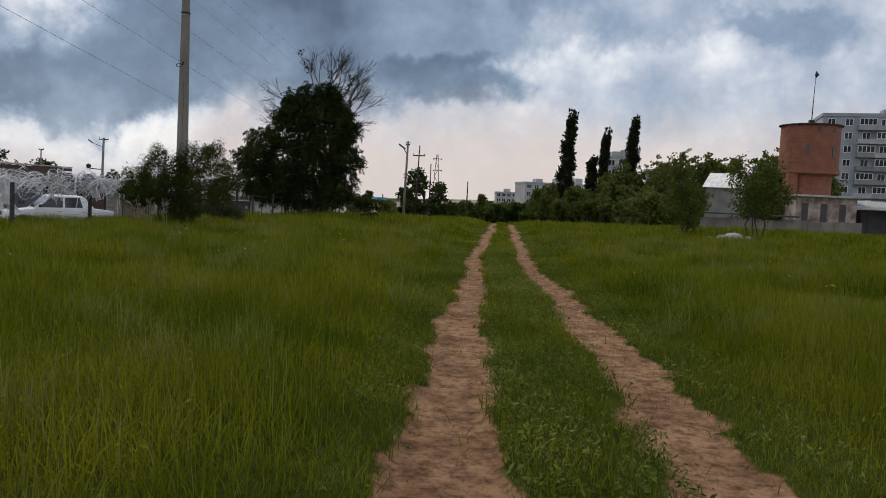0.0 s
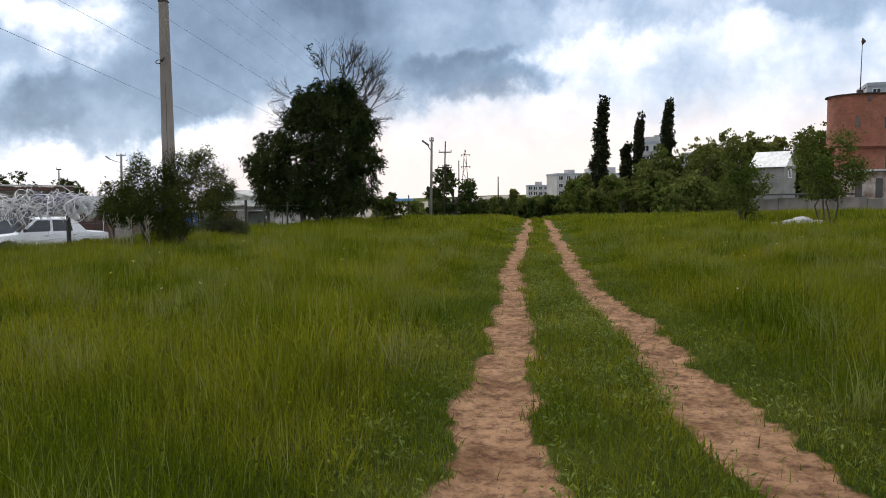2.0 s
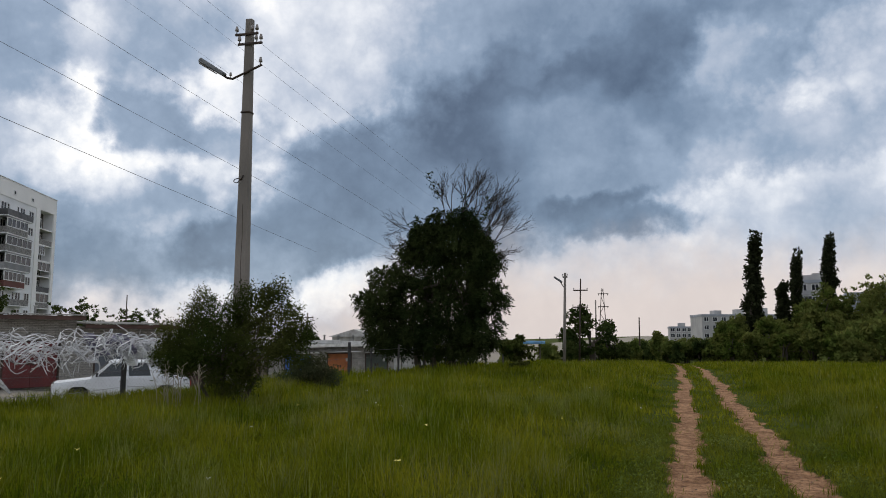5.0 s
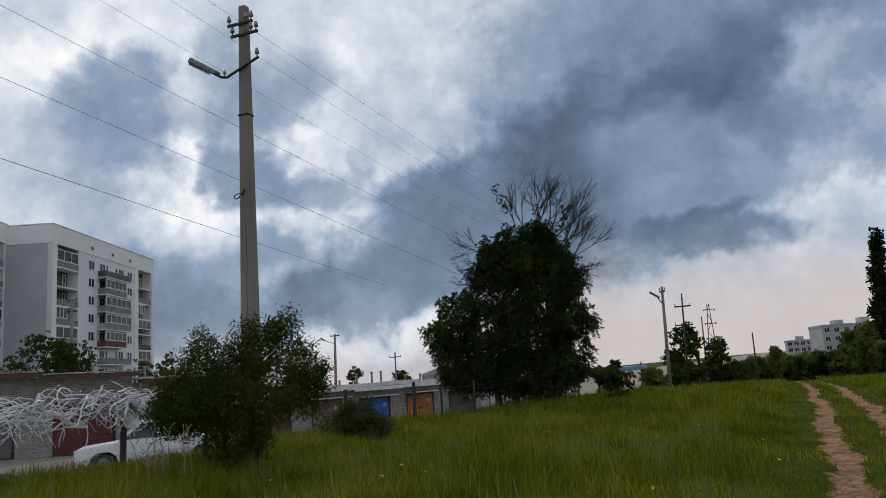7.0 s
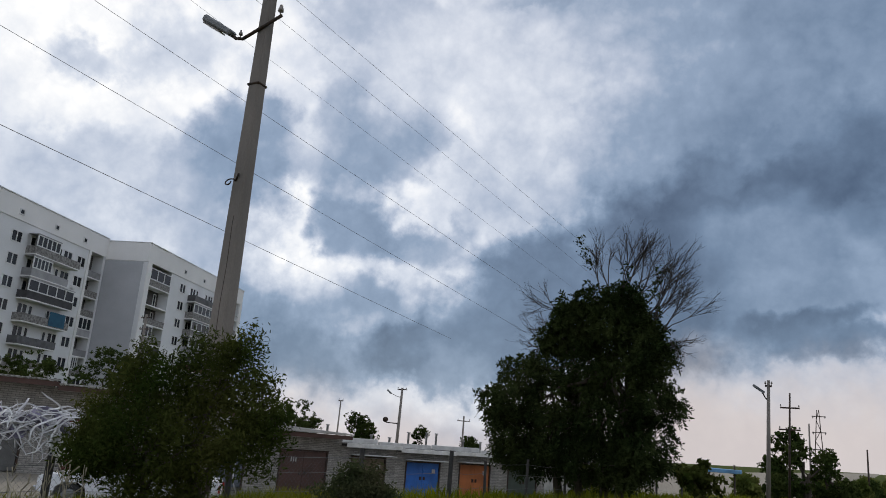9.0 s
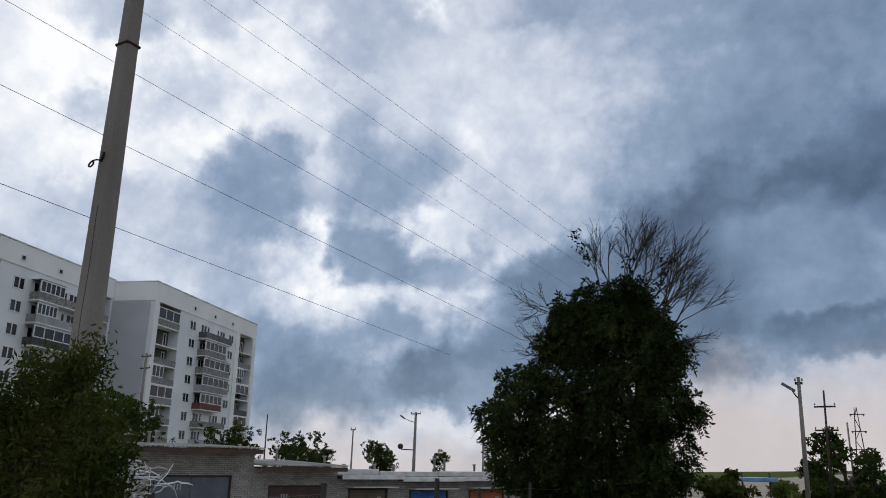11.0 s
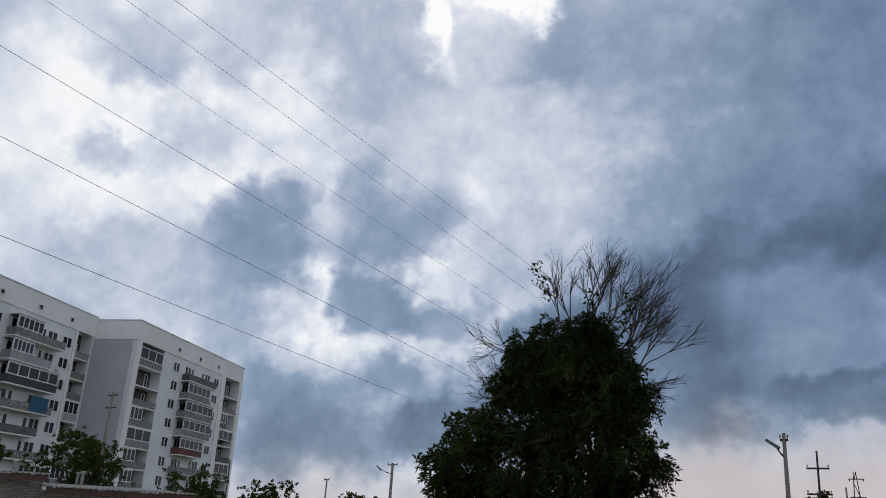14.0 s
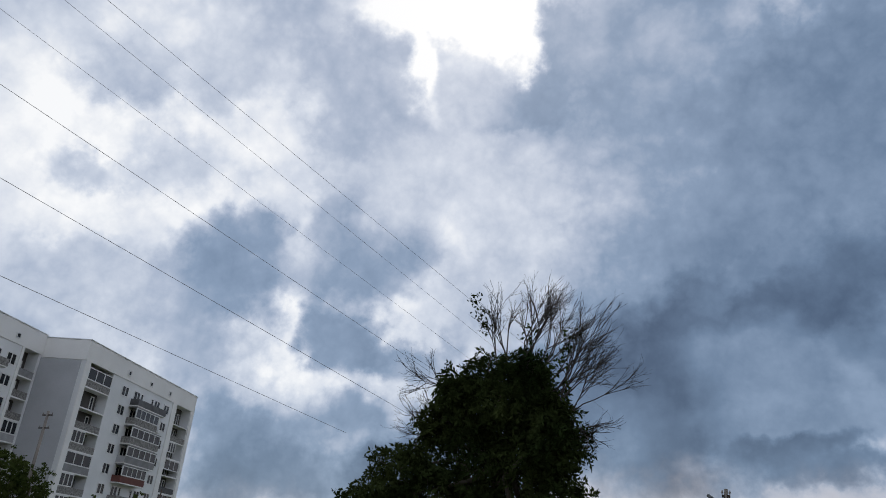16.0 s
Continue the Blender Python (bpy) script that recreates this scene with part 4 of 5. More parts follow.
def poplar(x, y, z0, h, w, seed, bend=0.0, label="tall dark columnar poplar tree"):
    rng = np.random.default_rng(seed)
    blobs = []
    low = float(height_at(np.array([x], float), np.array([y], float))[0])
    z0, h = low, h + z0 - low
    for k in range(11):
        t = k / 10
        r = w * (0.75 + 0.3 * math.sin(t * 3.0) - 0.45 * t) * rng.uniform(0.85, 1.15)
        blobs.append((rng.normal() * 0.18 * w + bend * t ** 4, rng.normal() * 0.2 * w, h * (0.12 + 0.85 * t), r, r, h * 0.075))
    return tree("poplar_tree", (x, y, z0), label, blobs, 7000, 0.3, M_LEAF_POPLAR, [(0, 0, h * 0.8)], 0.3, seed, 0.4, "row of poplars", shell=0.2, twigs=False)


poplar(12.5, 123, 0, 15.2, 0.88, 21, 0.8)
poplar(21.7, 145, 0, 15.2, 0.52, 22, 0.5)
poplar(28.2, 153, 0, 18.2, 1.05, 23)
poplar(19.8, 146, 0, 10.0, 0.85, 24)


def round_tree(name, x, y, z0, h, w, seed, label, mat, count=2600, size=0.42, group=""):
    rng = np.random.default_rng(seed)
    blobs = []
    low = min(z0, float(height_at(np.array([x], float), np.array([y], float))[0]))
    z0, h = low, h + z0 - low
    for k in range(7):
        a = rng.uniform(0, 6.28)
        q = rng.uniform(0.1, 0.62)
        blobs.append((math.cos(a) * q * w, math.sin(a) * q * w, h * rng.uniform(0.08 if h < 5 else 0.2, 0.82), w * rng.uniform(0.3, 0.5), w * rng.uniform(0.32, 0.5), h * rng.uniform(0.13, 0.22)))
    return tree(name, (x, y, z0), label, blobs, count, size, mat, [(0, 0, h * 0.55), (0.2, 0.1, h * 0.4)], 0.035 * h, seed, size * 0.9, group, shell=0.3, twigs=False, clumps=3)


rr = np.random.default_rng(9)
for k in range(34):
    u = k / 33
    x = 8.5 + 42 * u + rr.normal() * 1.0
    y = 112 + 6 * u + rr.normal() * 4
    h = (3.4 + 2.2 * min(1, u * 5) + 4.2 * float(sm(np.array(u), 0.2, 0.38)) + 1.3 * max(0.0, u - 0.5)) * rr.uniform(0.8, 1.12)
    round_tree("thicket_tree", x, y, 0.2, h, h * rr.uniform(0.45, 0.62), 100 + k, "green thicket tree on the far rise", M_LEAF_FAR if rr.uniform() < 0.7 else M_LEAF_YOUNG, 3200, 0.24, "thicket on the rise")
for k in range(9):
    x = 13 + 7 * k / 8 + rr.normal()
    round_tree("thicket_bush", x, 72 + rr.normal() * 4 + k * 0.6, 0.15, rr.uniform(1.6, 3.6), rr.uniform(1.3, 2.2), 160 + k, "green bush below the rise", M_LEAF_FAR, 1500, 0.24, "thicket on the rise")
for k in range(24):
    x = 8.0 + 38 * k / 23 + rr.normal() * 0.8
    round_tree("thicket_bush", x, 105 + rr.normal() * 2, 0.1, rr.uniform(1.8, 3.8), rr.uniform(1.5, 2.4), 300 + k, "green bush below the rise", M_LEAF_FAR if k % 3 else M_LEAF_YOUNG, 1400, 0.22, "thicket on the rise")
for k, (x, y, h, w) in enumerate(((-6.0, 76, 4.5, 2.5), (-8.2, 78, 2.6, 1.8), (-4.6, 80, 3.8, 2.0), (-2.9, 100, 1.7, 1.0), (-0.4, 104, 2.3, 0.8), (1.4, 130, 1.5, 1.6), (4.4, 130, 1.6, 2.0), (-9.0, 72, 1.1, 1.2), (-12.6, 70, 1.2, 1.6), (6.5, 125, 1.6, 2.0))):
    round_tree("distant_tree", x, y, -0.1, h, w, 200 + k, "dark green tree beyond the meadow", M_LEAF_GARDEN if k < 3 else M_LEAF_FAR, 4200 if k < 3 else 2600, 0.13 if k < 3 else 0.18, "distant trees")
for k, (x, y, h, w) in enumerate(((-62, 62, 9.2, 4.8), (-55, 60, 7.8, 4.2), (-50, 66, 7.6, 4.0), (-52, 76, 7.0, 4.2), (-47, 72, 4.6, 3.2), (-54, 92, 5.4, 3.0), (-46, 92, 4.4, 2.2), (-68, 55, 8.6, 4.8), (-57, 52, 7.0, 3.6), (-44, 100, 3.8, 2.2), (-38, 104, 3.4, 1.4), (-30, 110, 3.0, 1.0), (-26, 112, 3.0, 1.0))):
    z0 = float(height_at(np.array([x], float), np.array([y], float))[0])
    round_tree("garden_tree", x, y, z0, h - z0 - 1.3, w, 230 + k, "leafy green tree behind the garages", M_LEAF_GARDEN, 8000, 0.11, "trees behind the garages")
for k in range(22):
    round_tree("distant_bush", -8.5 + 0.85 * k + rr.normal() * 0.4, 116 + rr.normal() * 4, -0.5, rr.uniform(1.2, 2.0), rr.uniform(1.3, 2.0), 400 + k, "green bush on the far side of the meadow", M_LEAF_FAR if k % 3 else M_LEAF_GARDEN, 1300, 0.2, "bushes beyond the crest")
for k, (x, y) in enumerate(((-11.6, 48.0), (-7.4, 47.5))):
    round_tree("shrub_bush", x, y, -0.4, 1.9, 1.3, 260 + k, "small green shrub by the fence", M_LEAF_BUSH, 1800, 0.12, "shrubs by the fence")

stalk = Mesh()
for k in range(14):
    x, y = -10.2 + grng.normal() * 0.4, 23.3 + grng.normal() * 0.2
    h = grng.uniform(0.5, 1.1)
    sway = grng.normal(size=2) * 0.06
    stalk.tube([(x, y, 0), (x + sway[0], y, h * 0.6), (x + sway[1] * 2, y, h)], [0.008, 0.006, 0.004], 4)
    for _ in range(4):
        a = h * grng.uniform(0.6, 1)
        stalk.tube([(x + sway[0], y, a), (x + sway[0] + grng.normal() * 0.07, y, a + 0.1)], [0.004, 0.009], 4)
tagged(new("dry_stalks", stalk.mesh("dry_stalks", material("bleached_stalks", (0.26, 0.23, 0.16), 0.9, 0, 0.2, 4, 30, 0.1))), "bleached dry stalks standing before the bush", "weeds", kind="stuff")


# ---- fence, strips, cars, garages ----
def ground_z(x, y):
    return float(height_at(np.array([x], float), np.array([y], float))[0])


fence = thing("wire_fence", (0, 0, 0), "old wire fence on dark steel posts along the meadow's edge", "fence")
FENCE_Y = [21.6, 25.3, 29.0, 32.9, 36.7, 38.4, 40.6, 43.0, 45.4, 47.8, 50.4, 53.0]
fpts = []
for k, y in enumerate(FENCE_Y):
    x = float(fence_x(y))
    z = ground_z(x, y)
    h = (1.3, 1.2, 1.2, 1.3, 1.35, 1.1, 1.25, 1.15, 1.2, 1.1, 1.2, 1.1)[k]
    r = 0.065 if k < 5 else 0.045
    lean_ = 0.03 * math.sin(k * 2.3)
    part("post", Mesh().tube([(x, y, z - 0.2), (x + lean_ * 0.5, y, z + h * 0.5), (x + lean_, y, z + h)], [r, r, r * 0.95], 8).mesh("post", M_POST, False), None, fence)
    fpts.append(Vector((x + lean_ * 0.8, y, z)))
for hgt in (0.35, 0.75, 1.08):
    m = Mesh()
    for a, b in zip(fpts, fpts[1:]):
        mid = (a + b) / 2 + Vector((0, 0, hgt - 0.05))
        m.tube([a + Vector((0, 0, hgt)), mid, b + Vector((0, 0, hgt))], [0.006] * 3, 4, False)
    part("fence_wire", m.mesh("fence_wire", M_WIRE), None, fence)
chain = Mesh()
for a, b in zip(fpts[:3], fpts[1:4]):
    n = 34
    for k in range(-9, n):
        for s in (0, 1):
            u0, u1 = max(k, 0) / n, min(k + 9, n) / n
            z0, z1 = (max(k, 0) - k) / 9, (min(k + 9, n) - k) / 9
            if s:
                z0, z1 = 1 - z0, 1 - z1
            chain.tube([a.lerp(b, u0) + Vector((0, 0, 0.08 + z0)), a.lerp(b, u1) + Vector((0, 0, 0.08 + z1))], [0.0018] * 2, 3, False)
tagged(part("chain_link", chain.mesh("chain_link", M_WIRE), None, fence, "sagging chain-link netting"), kind="stuff")

M_STRIP = material("dirty_white_plastic", (0.72, 0.72, 0.72), 0.6, 0, 0.25, 3, 20, 0.1, second=(0.50, 0.49, 0.51), island=0.25)
M_CLOTH = material("mauve_cloth", (0.30, 0.28, 0.38), 0.9, 0, 0.3, 6, 30, 0.3)


def ribbon(m, pts, w, th=0.006):
    """A flat strip with a little thickness."""
    base = len(m.v)
    pts = [Vector(p) for p in pts]
    for k, p in enumerate(pts):
        d = (pts[min(k + 1, len(pts) - 1)] - pts[max(k - 1, 0)]).normalized()
        s = d.cross(Vector((0.6, -0.6, 0.45))).normalized()
        u = d.cross(s) * th
        ww = w * (0.45 if k in (0, len(pts) - 1) else 1)
        m.v += [p - s * ww - u, p + s * ww - u, p + s * ww + u, p - s * ww + u]
    for k in range(len(pts) - 1):
        a = base + 4 * k
        for s in range(4):
            m.f.append((a + s, a + (s + 1) % 4, a + 4 + (s + 1) % 4, a + 4 + s))


srng = np.random.default_rng(31)
tangle = thing("strip_tangle", (-13.3, 24.3, 0), "tangled heap of dirty white plastic strips draped on the fence", "plastic strips")
tm = Mesh()
for k in range(560):
    s = srng.uniform(-3.6, 4.3) if k % 3 else srng.choice([-2.4, -1.0, 0.4, 1.6, 3.4]) + srng.normal() * 0.3
    along = Vector((0.31, 0.95, 0)) * s
    p = along + Vector((srng.normal() * 0.08, srng.normal() * 0.08, 1.38 + 0.1 * math.sin(s * 2.1) + srng.normal() * 0.13))
    d = Vector((0.31, 0.95, 0)) * srng.choice([-1, 1]) + Vector(srng.normal(size=3)) * 0.3
    pts = [p]
    hang = srng.uniform() < 0.12
    for _ in range(int(srng.integers(4, 9))):
        d = d + Vector(srng.normal(size=3)) * 0.3 + Vector((0, 0, -0.35 if hang else -0.05 - 0.7 * (pts[-1].z - 1.36)))
        d.x *= 0.75
        d.normalize()
        q = pts[-1] + d * srng.uniform(0.06, 0.16)
        q.z = max(q.z, 0.2)
        pts.append(q)
    ribbon(tm, pts, srng.uniform(0.005, 0.015), 0.004)
for s0, ln in ((-2.9, 0.9), (-2.6, 1.0), (-2.75, 0.8), (1.9, 0.7), (-0.6, 0.4)):
    ribbon(tm, [(0.31 * (s0 + u * 0.8), 0.95 * (s0 + u * 0.8), 1.35 - ln * u + 0.05 * math.sin(u * 8)) for u in np.linspace(0, 1, 8)], 0.045)
tagged(part("strip", tm.mesh("strip", M_STRIP, False), None, tangle), kind="stuff")
for at, sx, sz, mt in (((0.05, 0.5, 1.42), 0.32, 0.17, M_CLOTH), ((-0.8, -2.3, 1.0), 0.13, 0.42, M_STRIP), ((0.3, 1.2, 1.2), 0.24, 0.22, M_STRIP)):
    bm = bmesh.new()
    bmesh.ops.create_grid(bm, x_segments=12, y_segments=10, size=1)
    for v in bm.verts:
        u, w = v.co.x, v.co.y
        v.co = Vector((0.31 * u * sx * 2 + 0.09 * math.sin(u * 9 + w * 3) + 0.1, 0.95 * u * sx * 2, w * sz + 0.1 * math.sin(u * 5)))
    bmesh.ops.solidify(bm, geom=bm.faces[:], thickness=0.012)
    o = part("sheet", bm, mt, tangle, "crumpled sheet among the strips")
    o.location = at

M_PAINT_WHITE = material("white_car_paint", (0.72, 0.74, 0.77), 0.3, 0, 0.08, 2, 30, 0)
M_CAR_GLASS = material("dark_car_glass", (0.03, 0.035, 0.04), 0.06, 0, 0.1, 2, 10, 0)
M_RUBBER = material("black_rubber", (0.02, 0.02, 0.02), 0.85, 0, 0.3, 8, 50, 0.2)
M_CHROME = material("chrome", (0.6, 0.6, 0.6), 0.2, 1, 0.1, 4, 20, 0)
M_LIGHT_GLASS = material("lamp_glass", (0.6, 0.6, 0.58), 0.15, 0, 0.1, 4, 20, 0)
M_TAIL = material("red_tail_lamp", (0.35, 0.02, 0.02), 0.2, 0, 0.1, 4, 20, 0)


def sedan(at, turn, paint, label):
    """A boxy four-door saloon; its front points along local -x."""
    c = thing("car", at, label, "car", "parked cars", turn=turn)
    bm = bmesh.new()
    prof = [(-2.02, 0.42), (-2.04, 0.62), (-1.98, 0.76), (-1.0, 0.86), (-0.95, 0.88), (1.2, 0.90), (1.3, 0.90), (1.98, 0.84), (2.02, 0.62), (2.0, 0.40),
            (1.68, 0.30), (1.63, 0.52), (1.45, 0.64), (1.15, 0.64), (0.97, 0.52), (0.92, 0.28), (-0.92, 0.28), (-0.97, 0.52), (-1.15, 0.64), (-1.45, 0.64), (-1.63, 0.52), (-1.68, 0.30)]
    left = [bm.verts.new((x, -0.80, z)) for x, z in prof]
    right = [bm.verts.new((x, 0.80, z)) for x, z in prof]
    n = len(prof)
    for k in range(n):
        bm.faces.new((left[k], left[(k + 1) % n], right[(k + 1) % n], right[k]))
    bm.faces.new(list(reversed(left))), bm.faces.new(right)
    bmesh.ops.recalc_face_normals(bm, faces=bm.faces[:])
    es = [e for e in bm.edges if abs(e.verts[0].co.y - e.verts[1].co.y) < 0.01 and min(v.co.z for v in e.verts) > 0.55]
    bmesh.ops.bevel(bm, geom=es, offset=0.05, segments=2, affect="EDGES")
    part("body", bm, paint, c)
    cab = bmesh.new()
    rings = [[(-0.98, -0.76, 0.87), (1.28, -0.76, 0.89), (1.28, 0.76, 0.89), (-0.98, 0.76, 0.87)],
             [(-0.42, -0.62, 1.39), (0.86, -0.62, 1.38), (0.86, 0.62, 1.38), (-0.42, 0.62, 1.39)],
             [(-0.28, -0.54, 1.44), (0.72, -0.54, 1.43), (0.72, 0.54, 1.43), (-0.28, 0.54, 1.44)]]
    rv = [[cab.verts.new(p) for p in r] for r in rings]
    for a, b in zip(rv, rv[1:]):
        for k in range(4):
            cab.faces.new((a[k], a[(k + 1) % 4], b[(k + 1) % 4], b[k]))
    cab.faces.new(rv[-1])
    part("cabin", cab, paint, c, "white roof and pillars" if paint is M_PAINT_WHITE else "")

    def pane(name, a, b, c_, d, mat=M_CAR_GLASS):
        pts = [Vector(p) for p in (a, b, c_, d)]
        nrm = (pts[1] - pts[0]).cross(pts[3] - pts[0]).normalized()
        mid = sum(pts, Vector()) / 4
        if nrm.dot(mid - Vector((0.15, 0, 1.0))) < 0:
            nrm = -nrm
        m = Mesh()
        m.v = [p + nrm * 0.006 for p in pts] + [p - nrm * 0.004 for p in pts]
        m.f = [(0, 1, 2, 3), (7, 6, 5, 4), (0, 4, 5, 1), (1, 5, 6, 2), (2, 6, 7, 3), (3, 7, 4, 0)]
        part(name, m.mesh(name, mat, False), None, c)

    for s in (-1, 1):
        pane("side_window", (-0.80, s * 0.745, 0.93), (0.06, s * 0.745, 0.94), (0.06, s * 0.632, 1.34), (-0.36, s * 0.632, 1.34))
        pane("side_window", (0.14, s * 0.745, 0.94), (0.80, s * 0.745, 0.94), (0.70, s * 0.632, 1.34), (0.14, s * 0.632, 1.34))
        part("mirror", boxed(-0.82, -0.72, min(s * 0.78, s * 0.95), max(s * 0.78, s * 0.95), 0.93, 1.05, bevel=0.02), M_RUBBER, c)
        for x in (-0.05, 0.85):
            part("door_handle", boxed(x - 0.09, x + 0.03, min(s * 0.8, s * 0.83), max(s * 0.8, s * 0.83), 0.77, 0.80, bevel=0.005), M_CHROME, c)
        part("headlamp", boxed(-2.06, -2.0, min(s * 0.45, s * 0.72), max(s * 0.45, s * 0.72), 0.58, 0.74, bevel=0.02), M_LIGHT_GLASS, c)
        part("tail_lamp", boxed(2.0, 2.05, min(s * 0.5, s * 0.76), max(s * 0.5, s * 0.76), 0.58, 0.76, bevel=0.02), M_TAIL, c)
        for x in (-1.3, 1.3):
            w = part("tyre", Mesh().tube([(x, s * 0.64, 0.30), (x, s * 0.66, 0.30), (x, s * 0.80, 0.30), (x, s * 0.82, 0.30)], [0.24, 0.30, 0.30, 0.24], 18).mesh("tyre", M_RUBBER), None, c)
            part("rim", Mesh().tube([(x, s * 0.70, 0.30), (x, s * 0.825, 0.30), (x, s * 0.835, 0.30)], [0.19, 0.19, 0.08], 14).mesh("rim", M_LAMP), None, w)
    pane("windscreen", (-0.93, -0.66, 0.91), (-0.93, 0.66, 0.91), (-0.45, 0.55, 1.36), (-0.45, -0.55, 1.36))
    pane("rear_window", (1.23, -0.66, 0.93), (1.23, 0.66, 0.93), (0.89, 0.55, 1.35), (0.89, -0.55, 1.35))
    for x0, x1 in ((-2.12, -2.02), (2.0, 2.1)):
        part("bumper", boxed(x0, x1, -0.8, 0.8, 0.40, 0.52, bevel=0.03), M_CHROME if paint is M_PAINT_WHITE else M_RUBBER, c)
    part("grille", boxed(-2.055, -2.0, -0.42, 0.42, 0.58, 0.73, bevel=0.01), M_RUBBER, c)
    return c


sedan((-17.3, 30.55, ground_z(-17.3, 30.55)), 40.5, M_PAINT_WHITE, "boxy white four-door saloon car parked behind the fence")

M_BRICK_W = bricked("white_silicate_brick", (0.43, 0.41, 0.375), (0.15, 0.14, 0.13))
M_BRICK_R = bricked("red_brick", (0.36, 0.125, 0.075), (0.22, 0.11, 0.085), vary=0.25)
M_SLATE = material("asbestos_cement_sheet", (0.48, 0.48, 0.465), 0.9, 0, 0.3, 1.2, 20, 0.2, second=(0.29, 0.28, 0.265))
M_TARPAPER = material("bitumen_roofing", (0.07, 0.068, 0.065), 0.9, 0, 0.3, 1.0, 20, 0.3)
M_TIN = material("bright_tin_edge", (0.72, 0.72, 0.70), 0.45, 0.6, 0.25, 2, 30, 0.1)


def paint(name, c, rough=0.6):
    return material(name, c, rough, 0, 0.3, 1.5, 25, 0.15, second=tuple(q * 0.62 for q in c))


DOORS = {
    "grey": paint("grey_door_paint", (0.13, 0.13, 0.125)), "maroon": paint("maroon_door_paint", (0.14, 0.018, 0.018)), "slate": paint("slate_blue_door_paint", (0.12, 0.14, 0.17)),
    "brown": paint("brown_door_paint", (0.085, 0.04, 0.03)), "tan": paint("tan_door_paint", (0.16, 0.12, 0.08)), "blue": paint("blue_door_paint", (0.025, 0.15, 0.52)),
    "orange": paint("rusty_orange_door_paint", (0.46, 0.14, 0.035)), "green": paint("dark_green_door_paint", (0.055, 0.075, 0.06)), "white": paint("whitewashed_panel", (0.50, 0.50, 0.47))}


def corrugated(x0, x1, y0, y1, z0, z1, mat, pitch=0.17, amp=0.028, name="roof_sheet"):
    """A wavy sheet sloping from the front edge (y0, z0) to the back (y1, z1)."""
    bm = bmesh.new()
    n = int((x1 - x0) / pitch * 4)
    rows = [[bm.verts.new((x0 + (x1 - x0) * k / n, y, z + amp * math.cos(k * math.pi / 2))) for k in range(n + 1)] for y, z in ((y0, z0), (y1, z1))]
    for k in range(n):
        bm.faces.new((rows[0][k], rows[0][k + 1], rows[1][k + 1], rows[1][k]))
    bmesh.ops.solidify(bm, geom=bm.faces[:], thickness=0.012)
    me = bpy.data.meshes.new(name)
    bm.to_mesh(me), bm.free()
    me.materials.append(mat)
    return me


